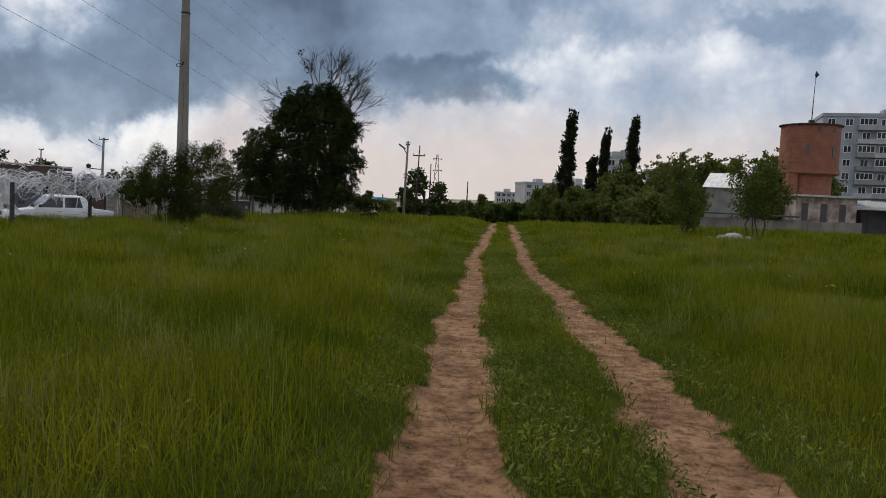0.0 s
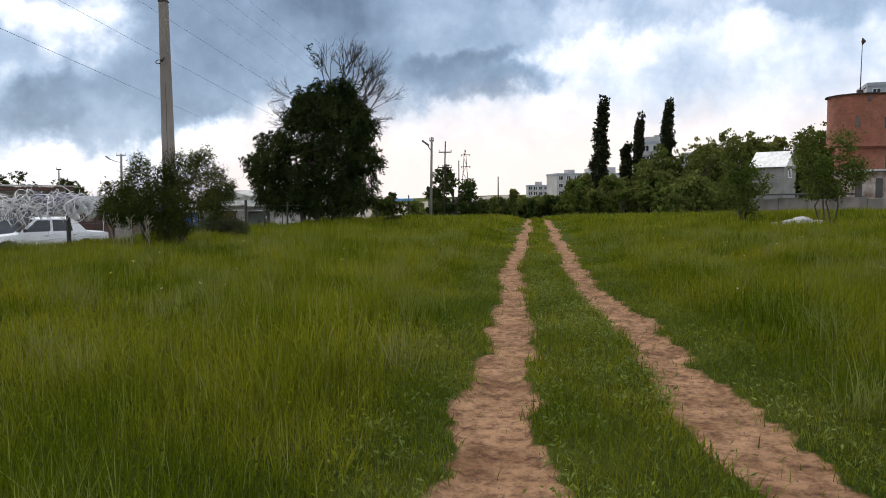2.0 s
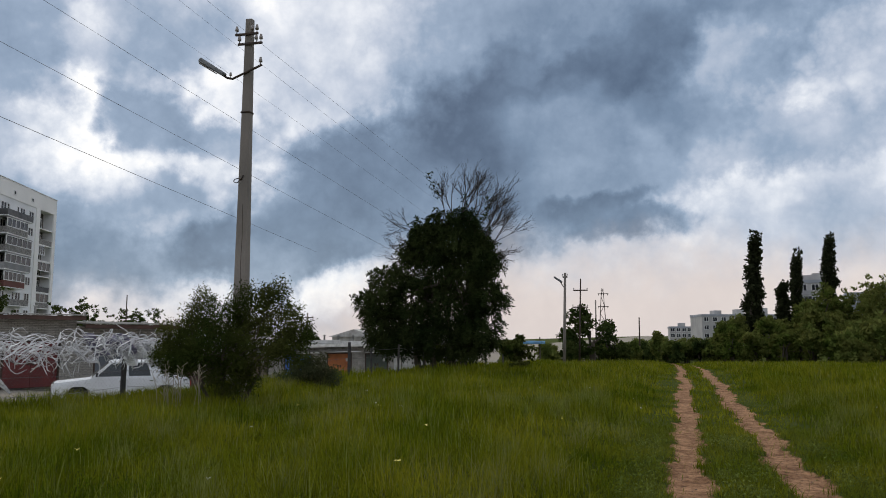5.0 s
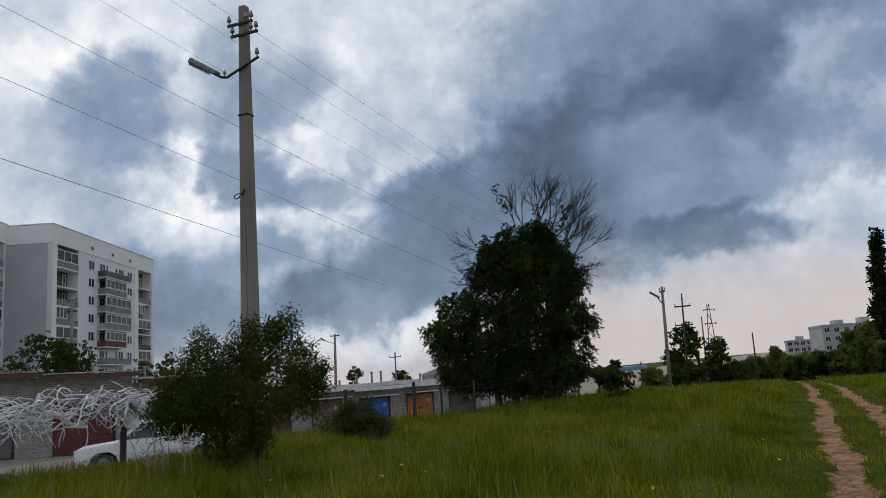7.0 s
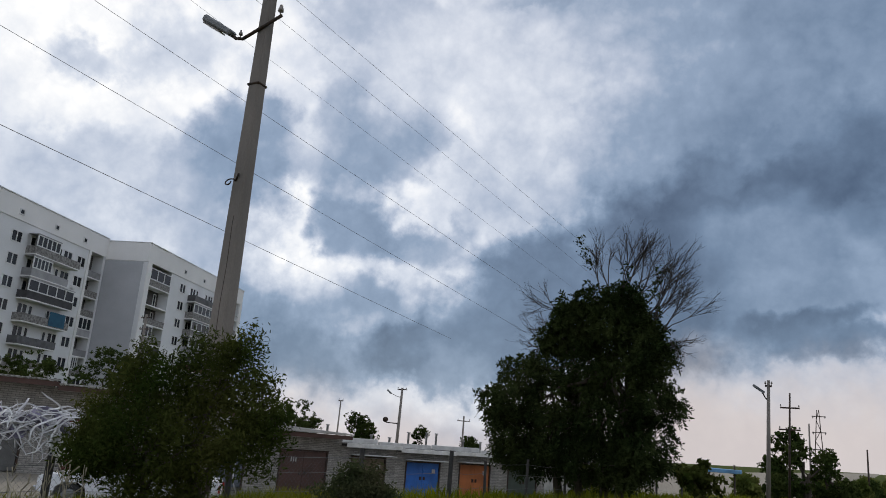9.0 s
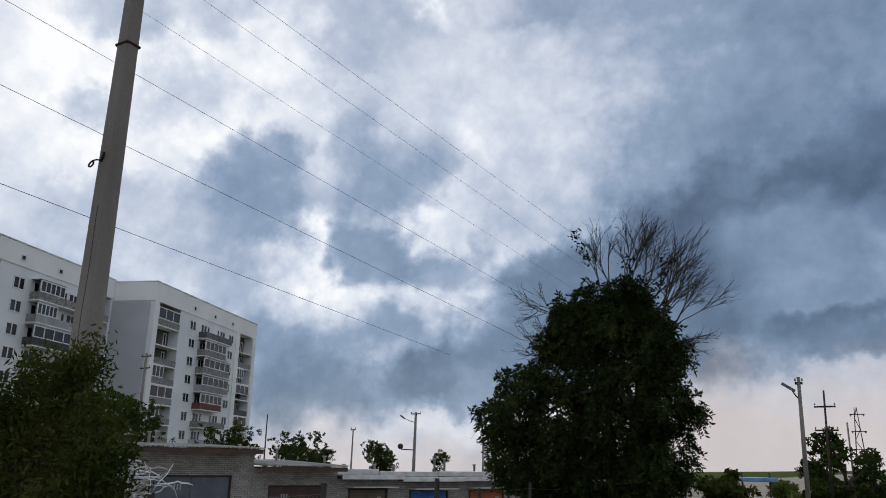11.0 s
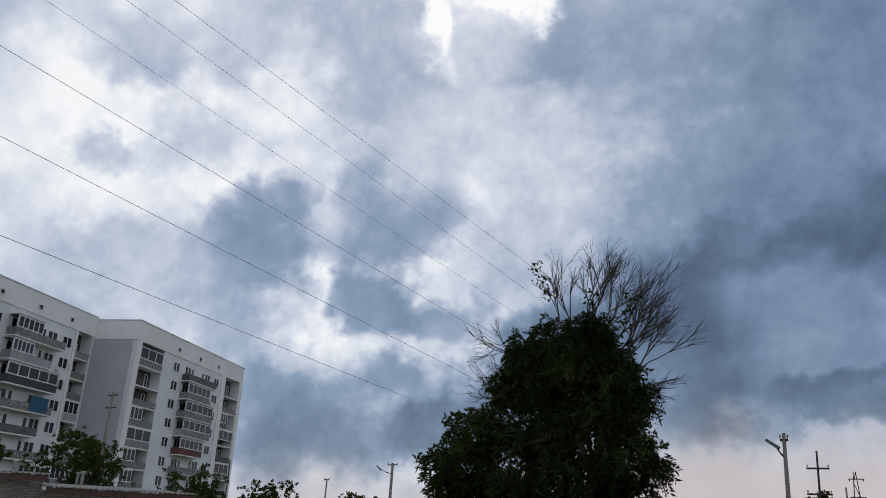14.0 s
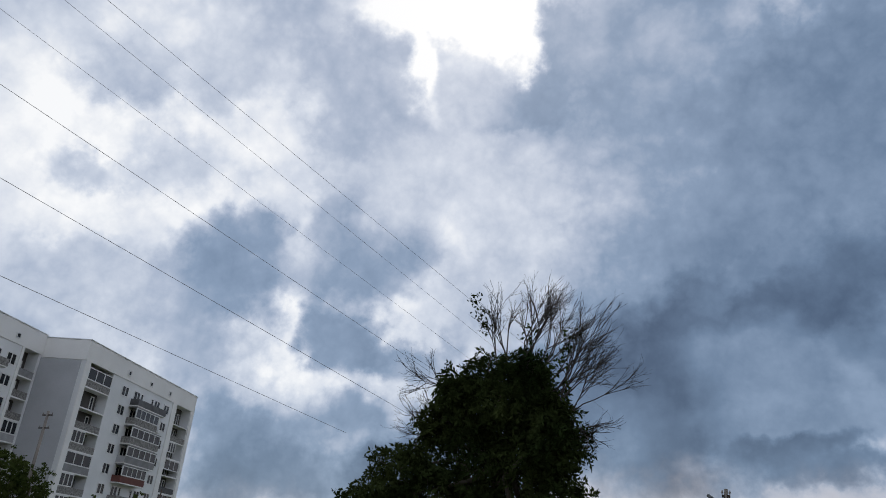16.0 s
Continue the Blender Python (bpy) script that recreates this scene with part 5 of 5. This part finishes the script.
def garage(s, w, h, door, label, wall, roof="tar", chimney=1, bars=False):
    """One lock-up of the row: brick front with double door, roof slab and edge."""
    x, y = -27.9 + 0.391 * s, 33.6 + 0.92 * s
    z = ground_z(x, y)
    g = thing("garage", (x, y, z), label, "garage", "row of garages", turn=67)
    d0, d1, dh = w * 0.18, w * 0.82, min(2.05, h - 0.4)
    for a, b in ((0.003, d0), (d1, w - 0.003)):
        part("pier", boxed(a, b, 0, 5.6, -0.3, h), wall, g)
    part("lintel", boxed(d0, d1, 0.0, 5.6, dh, h), wall, g)
    part("back_wall", boxed(d0, d1, 0.25, 5.6, -0.3, dh), wall, g)
    f = bmesh.new()
    box(f, d0, d0 + 0.07, -0.025, 0.1, -0.1, dh), box(f, d1 - 0.07, d1, -0.025, 0.1, -0.1, dh), box(f, d0 + 0.07, d1 - 0.07, -0.025, 0.1, dh - 0.07, dh)
    part("door_frame", f, M_IRON, g)
    mid = (d0 + d1) / 2
    for a, b in ((d0 + 0.075, mid - 0.006), (mid + 0.006, d1 - 0.075)):
        leaf = boxed(a, b, 0.03, 0.08, 0.02, dh - 0.075, bevel=0.006)
        for k in range(2):
            box(leaf, a + 0.05, b - 0.05, 0.012, 0.032, 0.5 + k * 0.85, 0.58 + k * 0.85)
        o = part("door_leaf", leaf, DOORS[door], g)
        part("lock_plate", boxed(b - 0.16 if b < mid else a + 0.04, b - 0.04 if b < mid else a + 0.16, 0.0, 0.03, 0.98, 1.14, bevel=0.004), M_IRON, o)
    if bars:
        for k in range(3):
            part("number_bar", boxed(mid - 0.62 + k * 0.11, mid - 0.57 + k * 0.11, 0.005, 0.03, dh - 0.52, dh - 0.32), DOORS["white"], g, "white painted bar")
    if roof == "slate":
        part("roof_sheet", corrugated(-0.06, w + 0.06, -0.95, 5.8, h + 0.12, h + 0.30, M_SLATE), None, g, "wavy grey asbestos-cement roof sheet")
        part("fascia", boxed(0, w, -0.86, -0.8, h - 0.1, h + 0.075), DOORS["brown"], g)
    else:
        part("roof_slab", boxed(-0.02, w + 0.02, -0.45, 5.8, h, h + 0.13, bevel=0.02), M_TARPAPER, g, "flat black bitumen-felt roof")
        part("roof_edge", boxed(-0.02, w + 0.02, -0.49, -0.44, h - 0.03, h + 0.16, bevel=0.01), M_TIN if roof == "tin" else M_SLATE, g, "pale sheet-metal roof edge")
        if roof == "tin":
            part("awning", boxed(d0 - 0.15, d1 + 0.15, -0.7, -0.03, dh + 0.04, dh + 0.075, bevel=0.008), M_TIN, g, "thin tin awning over the door")
            part("parapet", boxed(0.05, w - 0.05, 1.6, 1.72, h + 0.132, h + 0.36, bevel=0.01), M_TIN, g, "pale sheet-metal upstand")
            part("sign_plate", boxed(d1 - 0.5, d1 - 0.3, 0.0, 0.029, dh - 0.55, dh - 0.35, bevel=0.004), DOORS["white"], g, "small white plate")
    rng = np.random.default_rng(int(s * 10) + 900)
    for _ in range(chimney + (1 if s > 8 else 0)):
        cx, cy, ch = rng.uniform(0.5, w - 0.5), rng.uniform(2.5, 5.2), rng.uniform(0.5, 0.95)
        part("vent_pipe", Mesh().tube([(cx, cy, h), (cx, cy, h + ch), (cx, cy, h + ch + 0.02), (cx, cy, h + ch + 0.06)], [0.06, 0.06, 0.10, 0.10], 8).mesh("vent_pipe", M_SLATE), None, g)
    return g


s = -10.2
for w, h, door, wall, roof, ch, bars, label in (
        (3.8, 3.15, "slate", M_BRICK_W, "slate", 2, False, "brick garage with a slate-grey door and wavy roof"), (3.8, 3.15, "grey", M_BRICK_W, "slate", 2, False, "brick garage with a dull grey steel door"),
        (3.8, 3.1, "grey", M_BRICK_W, "slate", 2, False, "brick garage with a grey door and wavy roof"), (3.8, 3.05, "maroon", M_BRICK_W, "slate", 1, False, "white-brick garage with a maroon double door"),
        (4.8, 2.95, "slate", M_BRICK_W, "slate", 2, True, "white-brick garage with a blue-grey door"), (3.7, 2.7, "brown", M_BRICK_W, "slate", 1, True, "white-brick garage with a numbered brown door"),
        (3.0, 2.35, "tan", M_BRICK_W, "tin", 1, False, "garage with a tan door and tin roof edge"), (3.3, 2.25, "blue", M_BRICK_W, "tin", 2, False, "garage with a bright blue steel door"),
        (3.3, 2.3, "orange", M_BRICK_W, "tin", 1, False, "garage with a rusty orange steel door"), (3.4, 2.2, "green", M_BRICK_W, "tin", 2, False, "garage with a dark green door"),
        (4.0, 2.15, "white", DOORS["white"], "tin", 1, False, "whitewashed garage at the end of the row"), (4.0, 2.1, "white", DOORS["white"], "tar", 2, False, "whitewashed garage half hidden by the ash tree")):
    garage(s, w, h, door, label, wall, roof, ch, bars)
    s += w

gut = thing("drain_pipe", (-16.77, 58.61, -1.3), "white bent drain pipe on the garage front", "drain pipe")
part("pipe", Mesh().tube([(0, 0, 0), (0, 0, 1.5), (0.3, 0.3, 1.8), (0.8, 0.9, 2.0)], [0.05] * 4, 8).mesh("pipe", DOORS["white"]), None, gut)

shed = thing("storage_shed", (-27.5, 82, -1.3), "long low grey shed with a shallow gable roof", "shed", turn=67)
bm = boxed(0, 16, 0, 7, -0.2, 2.7)
part("wall", bm, DOORS["white"], shed)
m = Mesh()
m.quad((-0.3, -0.3, 2.7), (16.3, -0.3, 2.7), (16.3, 3.5, 3.5), (-0.3, 3.5, 3.5)).quad((-0.3, 7.3, 2.7), (16.3, 7.3, 2.7), (16.3, 3.5, 3.5), (-0.3, 3.5, 3.5)).quad((-0.3, -0.3, 2.7), (-0.3, 7.3, 2.7), (-0.3, 3.5, 3.5)).quad((-0.3, -0.3, 2.69), (16.3, -0.3, 2.69), (16.3, 7.3, 2.69), (-0.3, 7.3, 2.69))
part("roof", m.mesh("roof", M_SLATE, False), None, shed)
for k in range(4):
    part("window", boxed(1.5 + 3.6 * k, 2.9 + 3.6 * k, -0.04, 0.05, 1.2, 2.1), M_CAR_GLASS, shed)


# ---- apartment blocks ----
M_PLASTER = material("white_plaster", (0.80, 0.79, 0.78), 0.9, 0, 0.08, 0.3, 10, 0.1)
M_PLASTER_GREY = material("grey_plaster", (0.72, 0.73, 0.745), 0.9, 0, 0.1, 0.3, 10, 0.1)
M_PANEL = material("grey_wall_panels", (0.34, 0.36, 0.40), 0.9, 0, 0.2, 0.4, 8, 0.1)
M_PANEL_TAN = material("pale_wall_panels", (0.42, 0.41, 0.40), 0.9, 0, 0.2, 0.3, 8, 0.1)
M_FRAME = material("white_window_frame", (0.72, 0.72, 0.72), 0.5, 0, 0.1, 2, 20, 0)
M_PANE = material("window_glass", (0.03, 0.034, 0.042), 0.25, 0, 0.3, 0.8, 5, 0, objrand=0.6, spec=0.25)
# Much darker than the plaster: the shade inside recesses is put into this colour.
M_RECESS_SHADE = material("shade_darkened_recess_wall", (0.085, 0.078, 0.075), 0.9, 0, 0.3, 0.8, 8, 0.1)
M_RAIL = material("balcony_panel", (0.33, 0.33, 0.34), 0.8, 0, 0.25, 1.0, 12, 0.1, objrand=0.35)
M_AWNING = material("blue_balcony_cloth", (0.02, 0.10, 0.17), 0.8, 0, 0.2, 2, 20, 0.1)
M_RAIL_DARK = material("dark_balcony_panel", (0.10, 0.10, 0.105), 0.8, 0, 0.4, 1.6, 14, 0.2, objrand=0.4)
M_RAIL_PATTERN = material("mottled_balcony_panel", (0.30, 0.29, 0.28), 0.8, 0, 0.4, 5.0, 20, 0.2, second=(0.10, 0.095, 0.09))
RAILS = [M_RAIL, M_RAIL, M_RAIL_PATTERN, M_RAIL_PATTERN, M_RAIL_DARK]
M_BROWN_PANEL = material("brown_balcony_panel", (0.14, 0.05, 0.04), 0.8, 0, 0.2, 2, 20, 0.1)


def window_meshes(w, h, casements=2):
    f = bmesh.new()
    t = 0.1
    box(f, 0, w, -0.05, 0.06, 0, t), box(f, 0, w, -0.05, 0.06, h - t, h)
    for k in range(casements + 1):
        x = (w - t) * k / casements
        box(f, x, x + t, -0.048, 0.058, t, h - t)
    fm = bpy.data.meshes.new("window_frame")
    f.to_mesh(fm), f.free()
    fm.materials.append(M_FRAME)
    p = boxed(t * 0.5, w - t * 0.5, 0.0, 0.03, t * 0.5, h - t * 0.5)
    pm = bpy.data.meshes.new("pane")
    p.to_mesh(pm), p.free()
    pm.materials.append(M_PANE)
    return fm, pm


def place_window(parent, meshes, x, y, z):
    o = part("window", meshes[0], None, parent)
    o.location = (x, y, z)
    part("pane", meshes[1], None, o)
    return o


def section(parent, length, floors, storey, layout, base, top, wall, depth, seed):
    """One stairwell section. layout: (kind, from, to) along the front; the front faces local -y."""
    rng = np.random.default_rng(seed)
    cuts = sorted((a, b) for kind, a, b in layout if kind == "loggia")
    x = 0.0
    for a, b in cuts + [(length, length)]:
        if a > x:
            part("wall", boxed(x, a, 0, depth, base - 3, top - 2.2), wall, parent)
        x = b
    # Loggia back walls carry the recess shade in their base colour.
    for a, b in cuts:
        part("loggia_wall", boxed(a, b, 1.3, depth, base, top - 2.2), M_RECESS_SHADE, parent)
    part("parapet", boxed(-0.08, length + 0.08, -0.08, depth, top - 2.2, top, bevel=0.03), M_PLASTER, parent)
    part("coping", boxed(-0.14, length + 0.14, -0.14, depth + 0.1, top + 0.003, top + 0.09), M_PLASTER_GREY, parent)
    big, small, wide, vent = window_meshes(1.55, 1.2), window_meshes(0.65, 1.55, 1), window_meshes(2.2, 1.1, 4), window_meshes(0.7, 0.6, 1)
    for kind, a, b in layout:
        if kind == "pilaster":
            part("pilaster", boxed(a, b, -0.12, -0.001, base, top - 2.2), M_PLASTER, parent)
            continue
        if kind != "loggia":
            place_window(parent, vent, (a + b) / 2 - 0.4, -0.1, top - 1.65)
        for f in range(floors):
            z = base + 0.3 + f * storey
            if kind == "window":
                place_window(parent, big, (a + b) / 2 - 0.78, -0.01, z + 0.62)
            elif kind == "loggia":
                part("floor_slab", boxed(a, b, -0.05, 1.29, z - 0.13, z), M_PLASTER, parent)
                if rng.uniform() < 0.8:
                    part("railing", boxed(a, b, -0.03, 0.03, z, z + 0.72), RAILS[int(rng.integers(5))], parent)
                if rng.uniform() < 0.5:
                    half = b if rng.uniform() < 0.5 else (a + b) / 2
                    place_window(parent, window_meshes(half - a - 0.04, storey - 0.88, 3), a + 0.02, 0.0, z + 0.74)
                place_window(parent, big, a + 0.3, 1.28, z + 0.6)
                place_window(parent, small, b - 1.2, 1.28, z + 0.25)
            elif kind == "balcony":
                place_window(parent, big, a + 0.4, -0.01, z + 0.62)
                place_window(parent, small, a + 2.1, -0.01, z + 0.25)
                place_window(parent, small, b - 2.9, -0.01, z + 0.25)
                place_window(parent, big, b - 2.0, -0.01, z + 0.62)
                x1 = b - (1.9 if f % 3 == 1 else 0.4)
                bal = part("balcony", boxed(a, x1, -1.1, 0.0, z - 0.12, z, bevel=0.01), M_PLASTER, parent)
                mt = M_BROWN_PANEL if seed == 1 and f == 4 else RAILS[int(rng.integers(5))]
                for xa, xb, ya, yb in ((a, x1, -1.1, -1.05), (a, a + 0.05, -1.05, 0), (x1 - 0.05, x1, -1.05, 0)):
                    part("railing", boxed(xa, xb, ya, yb, z + 0.003, z + 0.75), mt, bal)
                if rng.uniform() < (0.75 if f > 5 else 0.35):
                    half = (a + x1) / 2 if rng.uniform() < 0.6 else x1
                    place_window(bal, window_meshes(half - a - 0.02, storey - 1.05, 5), a, -1.08, z + 0.755)
                    part("balcony_roof", boxed(a - 0.05, half + 0.05, -1.15, 0, z + storey - 0.27, z + storey - 0.2), M_RAIL, bal)
                if rng.uniform() < 0.4:
                    part("air_conditioner", boxed(b + 0.15, b + 0.75, -0.3, -0.003, z + 0.25, z + 0.68, bevel=0.03), M_FRAME, parent)


A1 = thing("apartment_block", (0, 0, 0), "white and grey plastered apartment block with loggias and balconies", "apartment building")
A1.matrix_basis = pose(-91.7, 88.6, -1.95, 0, 0, 112.2) @ Matrix.Scale(1.25, 4)
STOREY = 2.2
section(A1, 28.6, 9, STOREY, [("pilaster", 0, 0.9), ("loggia", 1.0, 6.0), ("window", 8.3, 10.2), ("balcony", 11.0, 18.8), ("window", 19.4, 21.2), ("pilaster", 21.8, 23.0), ("loggia", 23.2, 27.6), ("pilaster", 27.7, 28.6)], -0.5, 22.1, M_PLASTER_GREY, 13, 1)
part("end_wall", boxed(-0.06, -0.002, 0.5, 13, -0.5, 19.85), material("grey_end_wall_paint", (0.47, 0.48, 0.505), 0.9, 0, 0.12, 0.3, 10, 0.1), A1, "plain grey end wall")
A2 = thing("apartment_block", (0, 0, 0), "white and grey plastered apartment block section set further back", "apartment building")
A2.matrix_basis = pose(-91.7, 88.6, -1.95, 0, 0, 112.2) @ Matrix.Scale(1.25, 4) @ pose(-28.6, 5.2, 0.2)
section(A2, 28.5, 9, STOREY, [("pilaster", 0, 0.9), ("window", 2.4, 4.4), ("loggia", 7.2, 10.6), ("window", 12.4, 14.3), ("balcony", 15.0, 22.8), ("window", 23.1, 24.9), ("pilaster", 25.1, 25.5), ("loggia", 25.6, 28.1)], -0.8, 22.1, M_PLASTER_GREY, 13, 2)
part("awning", boxed(19.0, 21.6, -1.16, -1.12, 10.6, 12.0), M_AWNING, A2, "blue cloth on a balcony")
for blk, x, y in ((A1, 4, 5), (A1, 13, 6), (A1, 20, 4), (A2, 8, 5), (A2, 19, 6)):
    part("roof_vent", Mesh().tube([(x, y, 22.1), (x, y, 22.7), (x, y, 22.72), (x, y, 22.85)], [0.3, 0.3, 0.45, 0.1], 10).mesh("roof_vent", M_TIN), None, blk)


def slab_block(name, at, turn, w, d, h, floors, bays, wall, label, balconies=()):
    """A plain panel block with rows of windows on the front and one end."""
    b = thing(name, at, label, "apartment building", "far apartment blocks", turn=turn)
    part("wall", boxed(0, w, 0, d, -3, h), wall, b)
    part("parapet", boxed(-0.15, w + 0.15, -0.15, d + 0.15, h + 0.002, h + 0.7), M_PANEL, b)
    win = window_meshes(1.5, 1.45)
    st = h / floors
    for f in range(floors):
        for k in range(bays):
            x = (k + 0.5) * w / bays
            z = f * st + 0.9
            if k in balconies:
                bal = part("balcony", boxed(x - 1.7, x + 1.7, -1.2, -0.002, z - 0.95, z + 0.05, bevel=0.02), M_RAIL, b)
                if (f + k) % 2:
                    place_window(bal, window_meshes(3.2, 1.4, 4), x - 1.6, -1.1, z + 0.08)
            place_window(b, win, x - 0.75, -0.02, z)
        part("joint", boxed(0, w, -0.02, -0.001, (f + 1) * st - 0.04, (f + 1) * st), M_PANEL_TAN, b)
    for k in range(3):
        part("roof_hut", boxed(w * (0.2 + 0.3 * k), w * (0.2 + 0.3 * k) + 2.5, d * 0.3, d * 0.6, h + 0.7, h + 2.0 + 0.4 * k), wall, b)
    return b


slab_block("apartment_block", (69.5, 165, 0), -14, 60, 12, 22.3, 8, 18, M_PANEL, "grey panel apartment block with glazed balconies", (2, 3, 6, 7, 10, 11))
slab_block("apartment_block", (28.6, 186, 0), -5, 7, 14, 12.8, 5, 3, M_PANEL_TAN, "pale panel apartment block behind the poplars", (0,))
slab_block("apartment_block", (42, 205, 0), -10, 34, 12, 11.0, 4, 12, M_PANEL, "distant grey panel apartment block above the trees", (1, 4))
slab_block("apartment_block", (13.2, 262, 0), 12, 24, 14, 7.6, 3, 9, M_PANEL_TAN, "far pale apartment block on the skyline", (2, 5))
slab_block("apartment_block", (4.0, 300, 0), 2, 16, 14, 4.2, 2, 8, M_PANEL_TAN, "low pale apartment block on the far skyline")


# ---- water tower and small buildings on the rise ----
tw = thing("water_tower", (42.3, 104, 0.6), "round red-brick water tower with a steel mast", "water tower")


def ring_wall(r0, r1, z0, z1, n=40):
    m = Mesh()
    m.tube([(0, 0, z0), (0, 0, z1)], [r0, r1], n)
    return m


part("drum", ring_wall(3.62, 3.62, 6.6, 12.5).mesh("drum", M_BRICK_R, False), None, tw, "red-brick upper drum")
part("base_drum", ring_wall(2.95, 2.95, -3, 6.1).mesh("base_drum", M_BRICK_R, False), None, tw)
part("cornice", Mesh().tube([(0, 0, 6.0), (0, 0, 6.25), (0, 0, 6.3), (0, 0, 6.6)], [2.97, 3.7, 3.85, 3.8], 40).mesh("cornice", M_BRICK_R, False), None, tw)
part("roof", Mesh().tube([(0, 0, 12.5), (0, 0, 12.62), (0, 0, 12.64), (0, 0, 13.0)], [3.9, 3.9, 3.8, 0.3], 40).mesh("roof", M_IRON, False), None, tw, "dark shallow cone roof")
part("mast", Mesh().tube([(0, 0, 12.9), (0.05, 0, 17), (0.1, 0, 19.4)], [0.07, 0.05, 0.04], 6).mesh("mast", M_WIRE), None, tw)
part("mast_foot", boxed(-0.3, 0.3, -0.3, 0.3, 12.85, 13.4, bevel=0.05), M_IRON, tw)
part("mast_head", Mesh().tube([(0.1, 0, 18.9), (0.25, 0, 19.3), (0.1, 0, 19.75)], [0.05, 0.28, 0.05], 6).mesh("mast_head", M_IRON), None, tw)
for a, z0, z1 in ((-115, 8.6, 9.9), (-62, 8.4, 9.7), (-96, 11.6, 12.3), (-60, 11.6, 12.3)):
    o = part("slit_window", boxed(-0.16, 0.16, -3.68, -3.5, z0, z1), M_CAR_GLASS, tw)
    o.matrix_basis = pose(0, 0, 0, 0, 0, a + 90)
part("chute", boxed(-3.4, -2.2, -2.6, -1.4, 3.2, 6.2, bevel=0.03), M_BRICK_R, tw)

pump = thing("pump_house", (38.8, 98, 0.4), "peeling plastered pump house at the tower's foot", "shed")
part("wall", boxed(0, 7.4, 0, 5, -3, 3.4), material("peeling_plaster", (0.42, 0.36, 0.32), 0.95, 0, 0.4, 0.9, 12, 0.3, second=(0.16, 0.10, 0.08)), pump)
part("roof_slab", boxed(-0.4, 7.8, -0.4, 5.3, 3.402, 3.65, bevel=0.02), M_SLATE, pump)
# Niches are flat panels in the colour that holds the recess shade.
for k in range(3):
    part("niche", boxed(0.7 + 2.3 * k, 1.5 + 2.3 * k, -0.03, 0.02, 0.3, 2.6), M_RECESS_SHADE, pump)
yard = thing("yard_wall", (20.5, 74, -0.3), "low grey concrete yard wall with a dark roof edge", "wall")
for k in range(6):
    part("panel", boxed(2.5 * k, 2.5 * k + 2.46, 0, 0.18, -3, 1.15 + 0.12 * (k % 2), bevel=0.01), M_CONCRETE, yard)
part("lean_to_roof", boxed(-0.6, 9.0, -0.5, 3.0, 1.5, 1.64, bevel=0.02), M_TARPAPER, yard)
M_PLASTER_DULL = material("dull_whitewash", (0.26, 0.25, 0.23), 0.9, 0, 0.3, 0.8, 12, 0.2)
house = thing("small_house", (25.4, 80, 1.75), "small house with a pale tin gable roof", "house", turn=52)
house.scale = (1.05, 0.75, 0.78)
part("wall", boxed(0, 3.0, 0, 4, -3.2, 2.9), M_PLASTER_DULL, house)
m = Mesh()
m.quad((-0.3, -0.4, 2.75), (1.5, -0.4, 4.75), (1.5, 4.4, 4.75), (-0.3, 4.4, 2.75)).quad((3.3, -0.4, 2.75), (1.5, -0.4, 4.75), (1.5, 4.4, 4.75), (3.3, 4.4, 2.75))
m.quad((0, -0.002, 2.9), (3, -0.002, 2.9), (1.5, -0.002, 4.6)).quad((0, 4.002, 2.9), (3, 4.002, 2.9), (1.5, 4.002, 4.6))
part("roof", m.mesh("roof", M_TIN, False), None, house, "pale sheet-metal gable roof")
place_window(house, window_meshes(0.9, 1.1), 1.0, -0.02, 1.4)
barn = thing("tin_shed", (47.5, 98, 0.6), "low shed with a pale corrugated roof and dark posts", "shed")
part("wall", boxed(0, 12, 1.5, 5, -3, 1.9), M_TARPAPER, barn)
part("roof_sheet", corrugated(-0.3, 12.3, -0.6, 5.2, 1.95, 3.1, M_TIN, 0.3, 0.04), None, barn)
for k in range(5):
    part("post", boxed(0.1 + 2.9 * k, 0.25 + 2.9 * k, -0.2, -0.05, -3, 1.9), M_POST, barn)

M_RUBBLE = material("broken_concrete", (0.45, 0.44, 0.42), 0.95, 0, 0.3, 3, 30, 0.5)
qrng = np.random.default_rng(77)
for k, (dx, dy, s) in enumerate(((0, 0, 0.34), (0.6, 0.15, 0.45), (1.15, -0.1, 0.3), (-0.5, 0.3, 0.22))):
    bm = bmesh.new()
    bmesh.ops.create_icosphere(bm, subdivisions=2, radius=s)
    for v in bm.verts:
        v.co *= 1 + 0.25 * noise.noise(v.co * 4 + Vector((k * 7, 0, 0)))
        v.co.z *= 0.55
    o = tagged(new("rubble_block", mesh_of("rubble_block", [v.co[:] for v in bm.verts], [[v.index for v in f.verts] for f in bm.faces], M_RUBBLE)), "pale block of broken concrete in the grass", "rubble", "rubble heap")
    bm.free()
    o.location = (11.6 + dx, 38 + dy, ground_z(11.6 + dx, 38 + dy) + s * 0.3)

sign = thing("metal_frame_shelter", (-9.6, 62, 0), "blue sheet roof on thin steel posts beyond the meadow", "shelter")
for x in (0, 1.3):
    part("post", Mesh().tube([(x, 0, -2.6), (x, 0, 1.5)], [0.05, 0.05], 6).mesh("post", M_IRON), None, sign)
part("roof_sheet", boxed(-0.2, 1.5, -0.4, 1.2, 1.05, 1.25, bevel=0.02), paint("faded_blue_sheet", (0.15, 0.35, 0.60)), sign, "faded blue sheet")
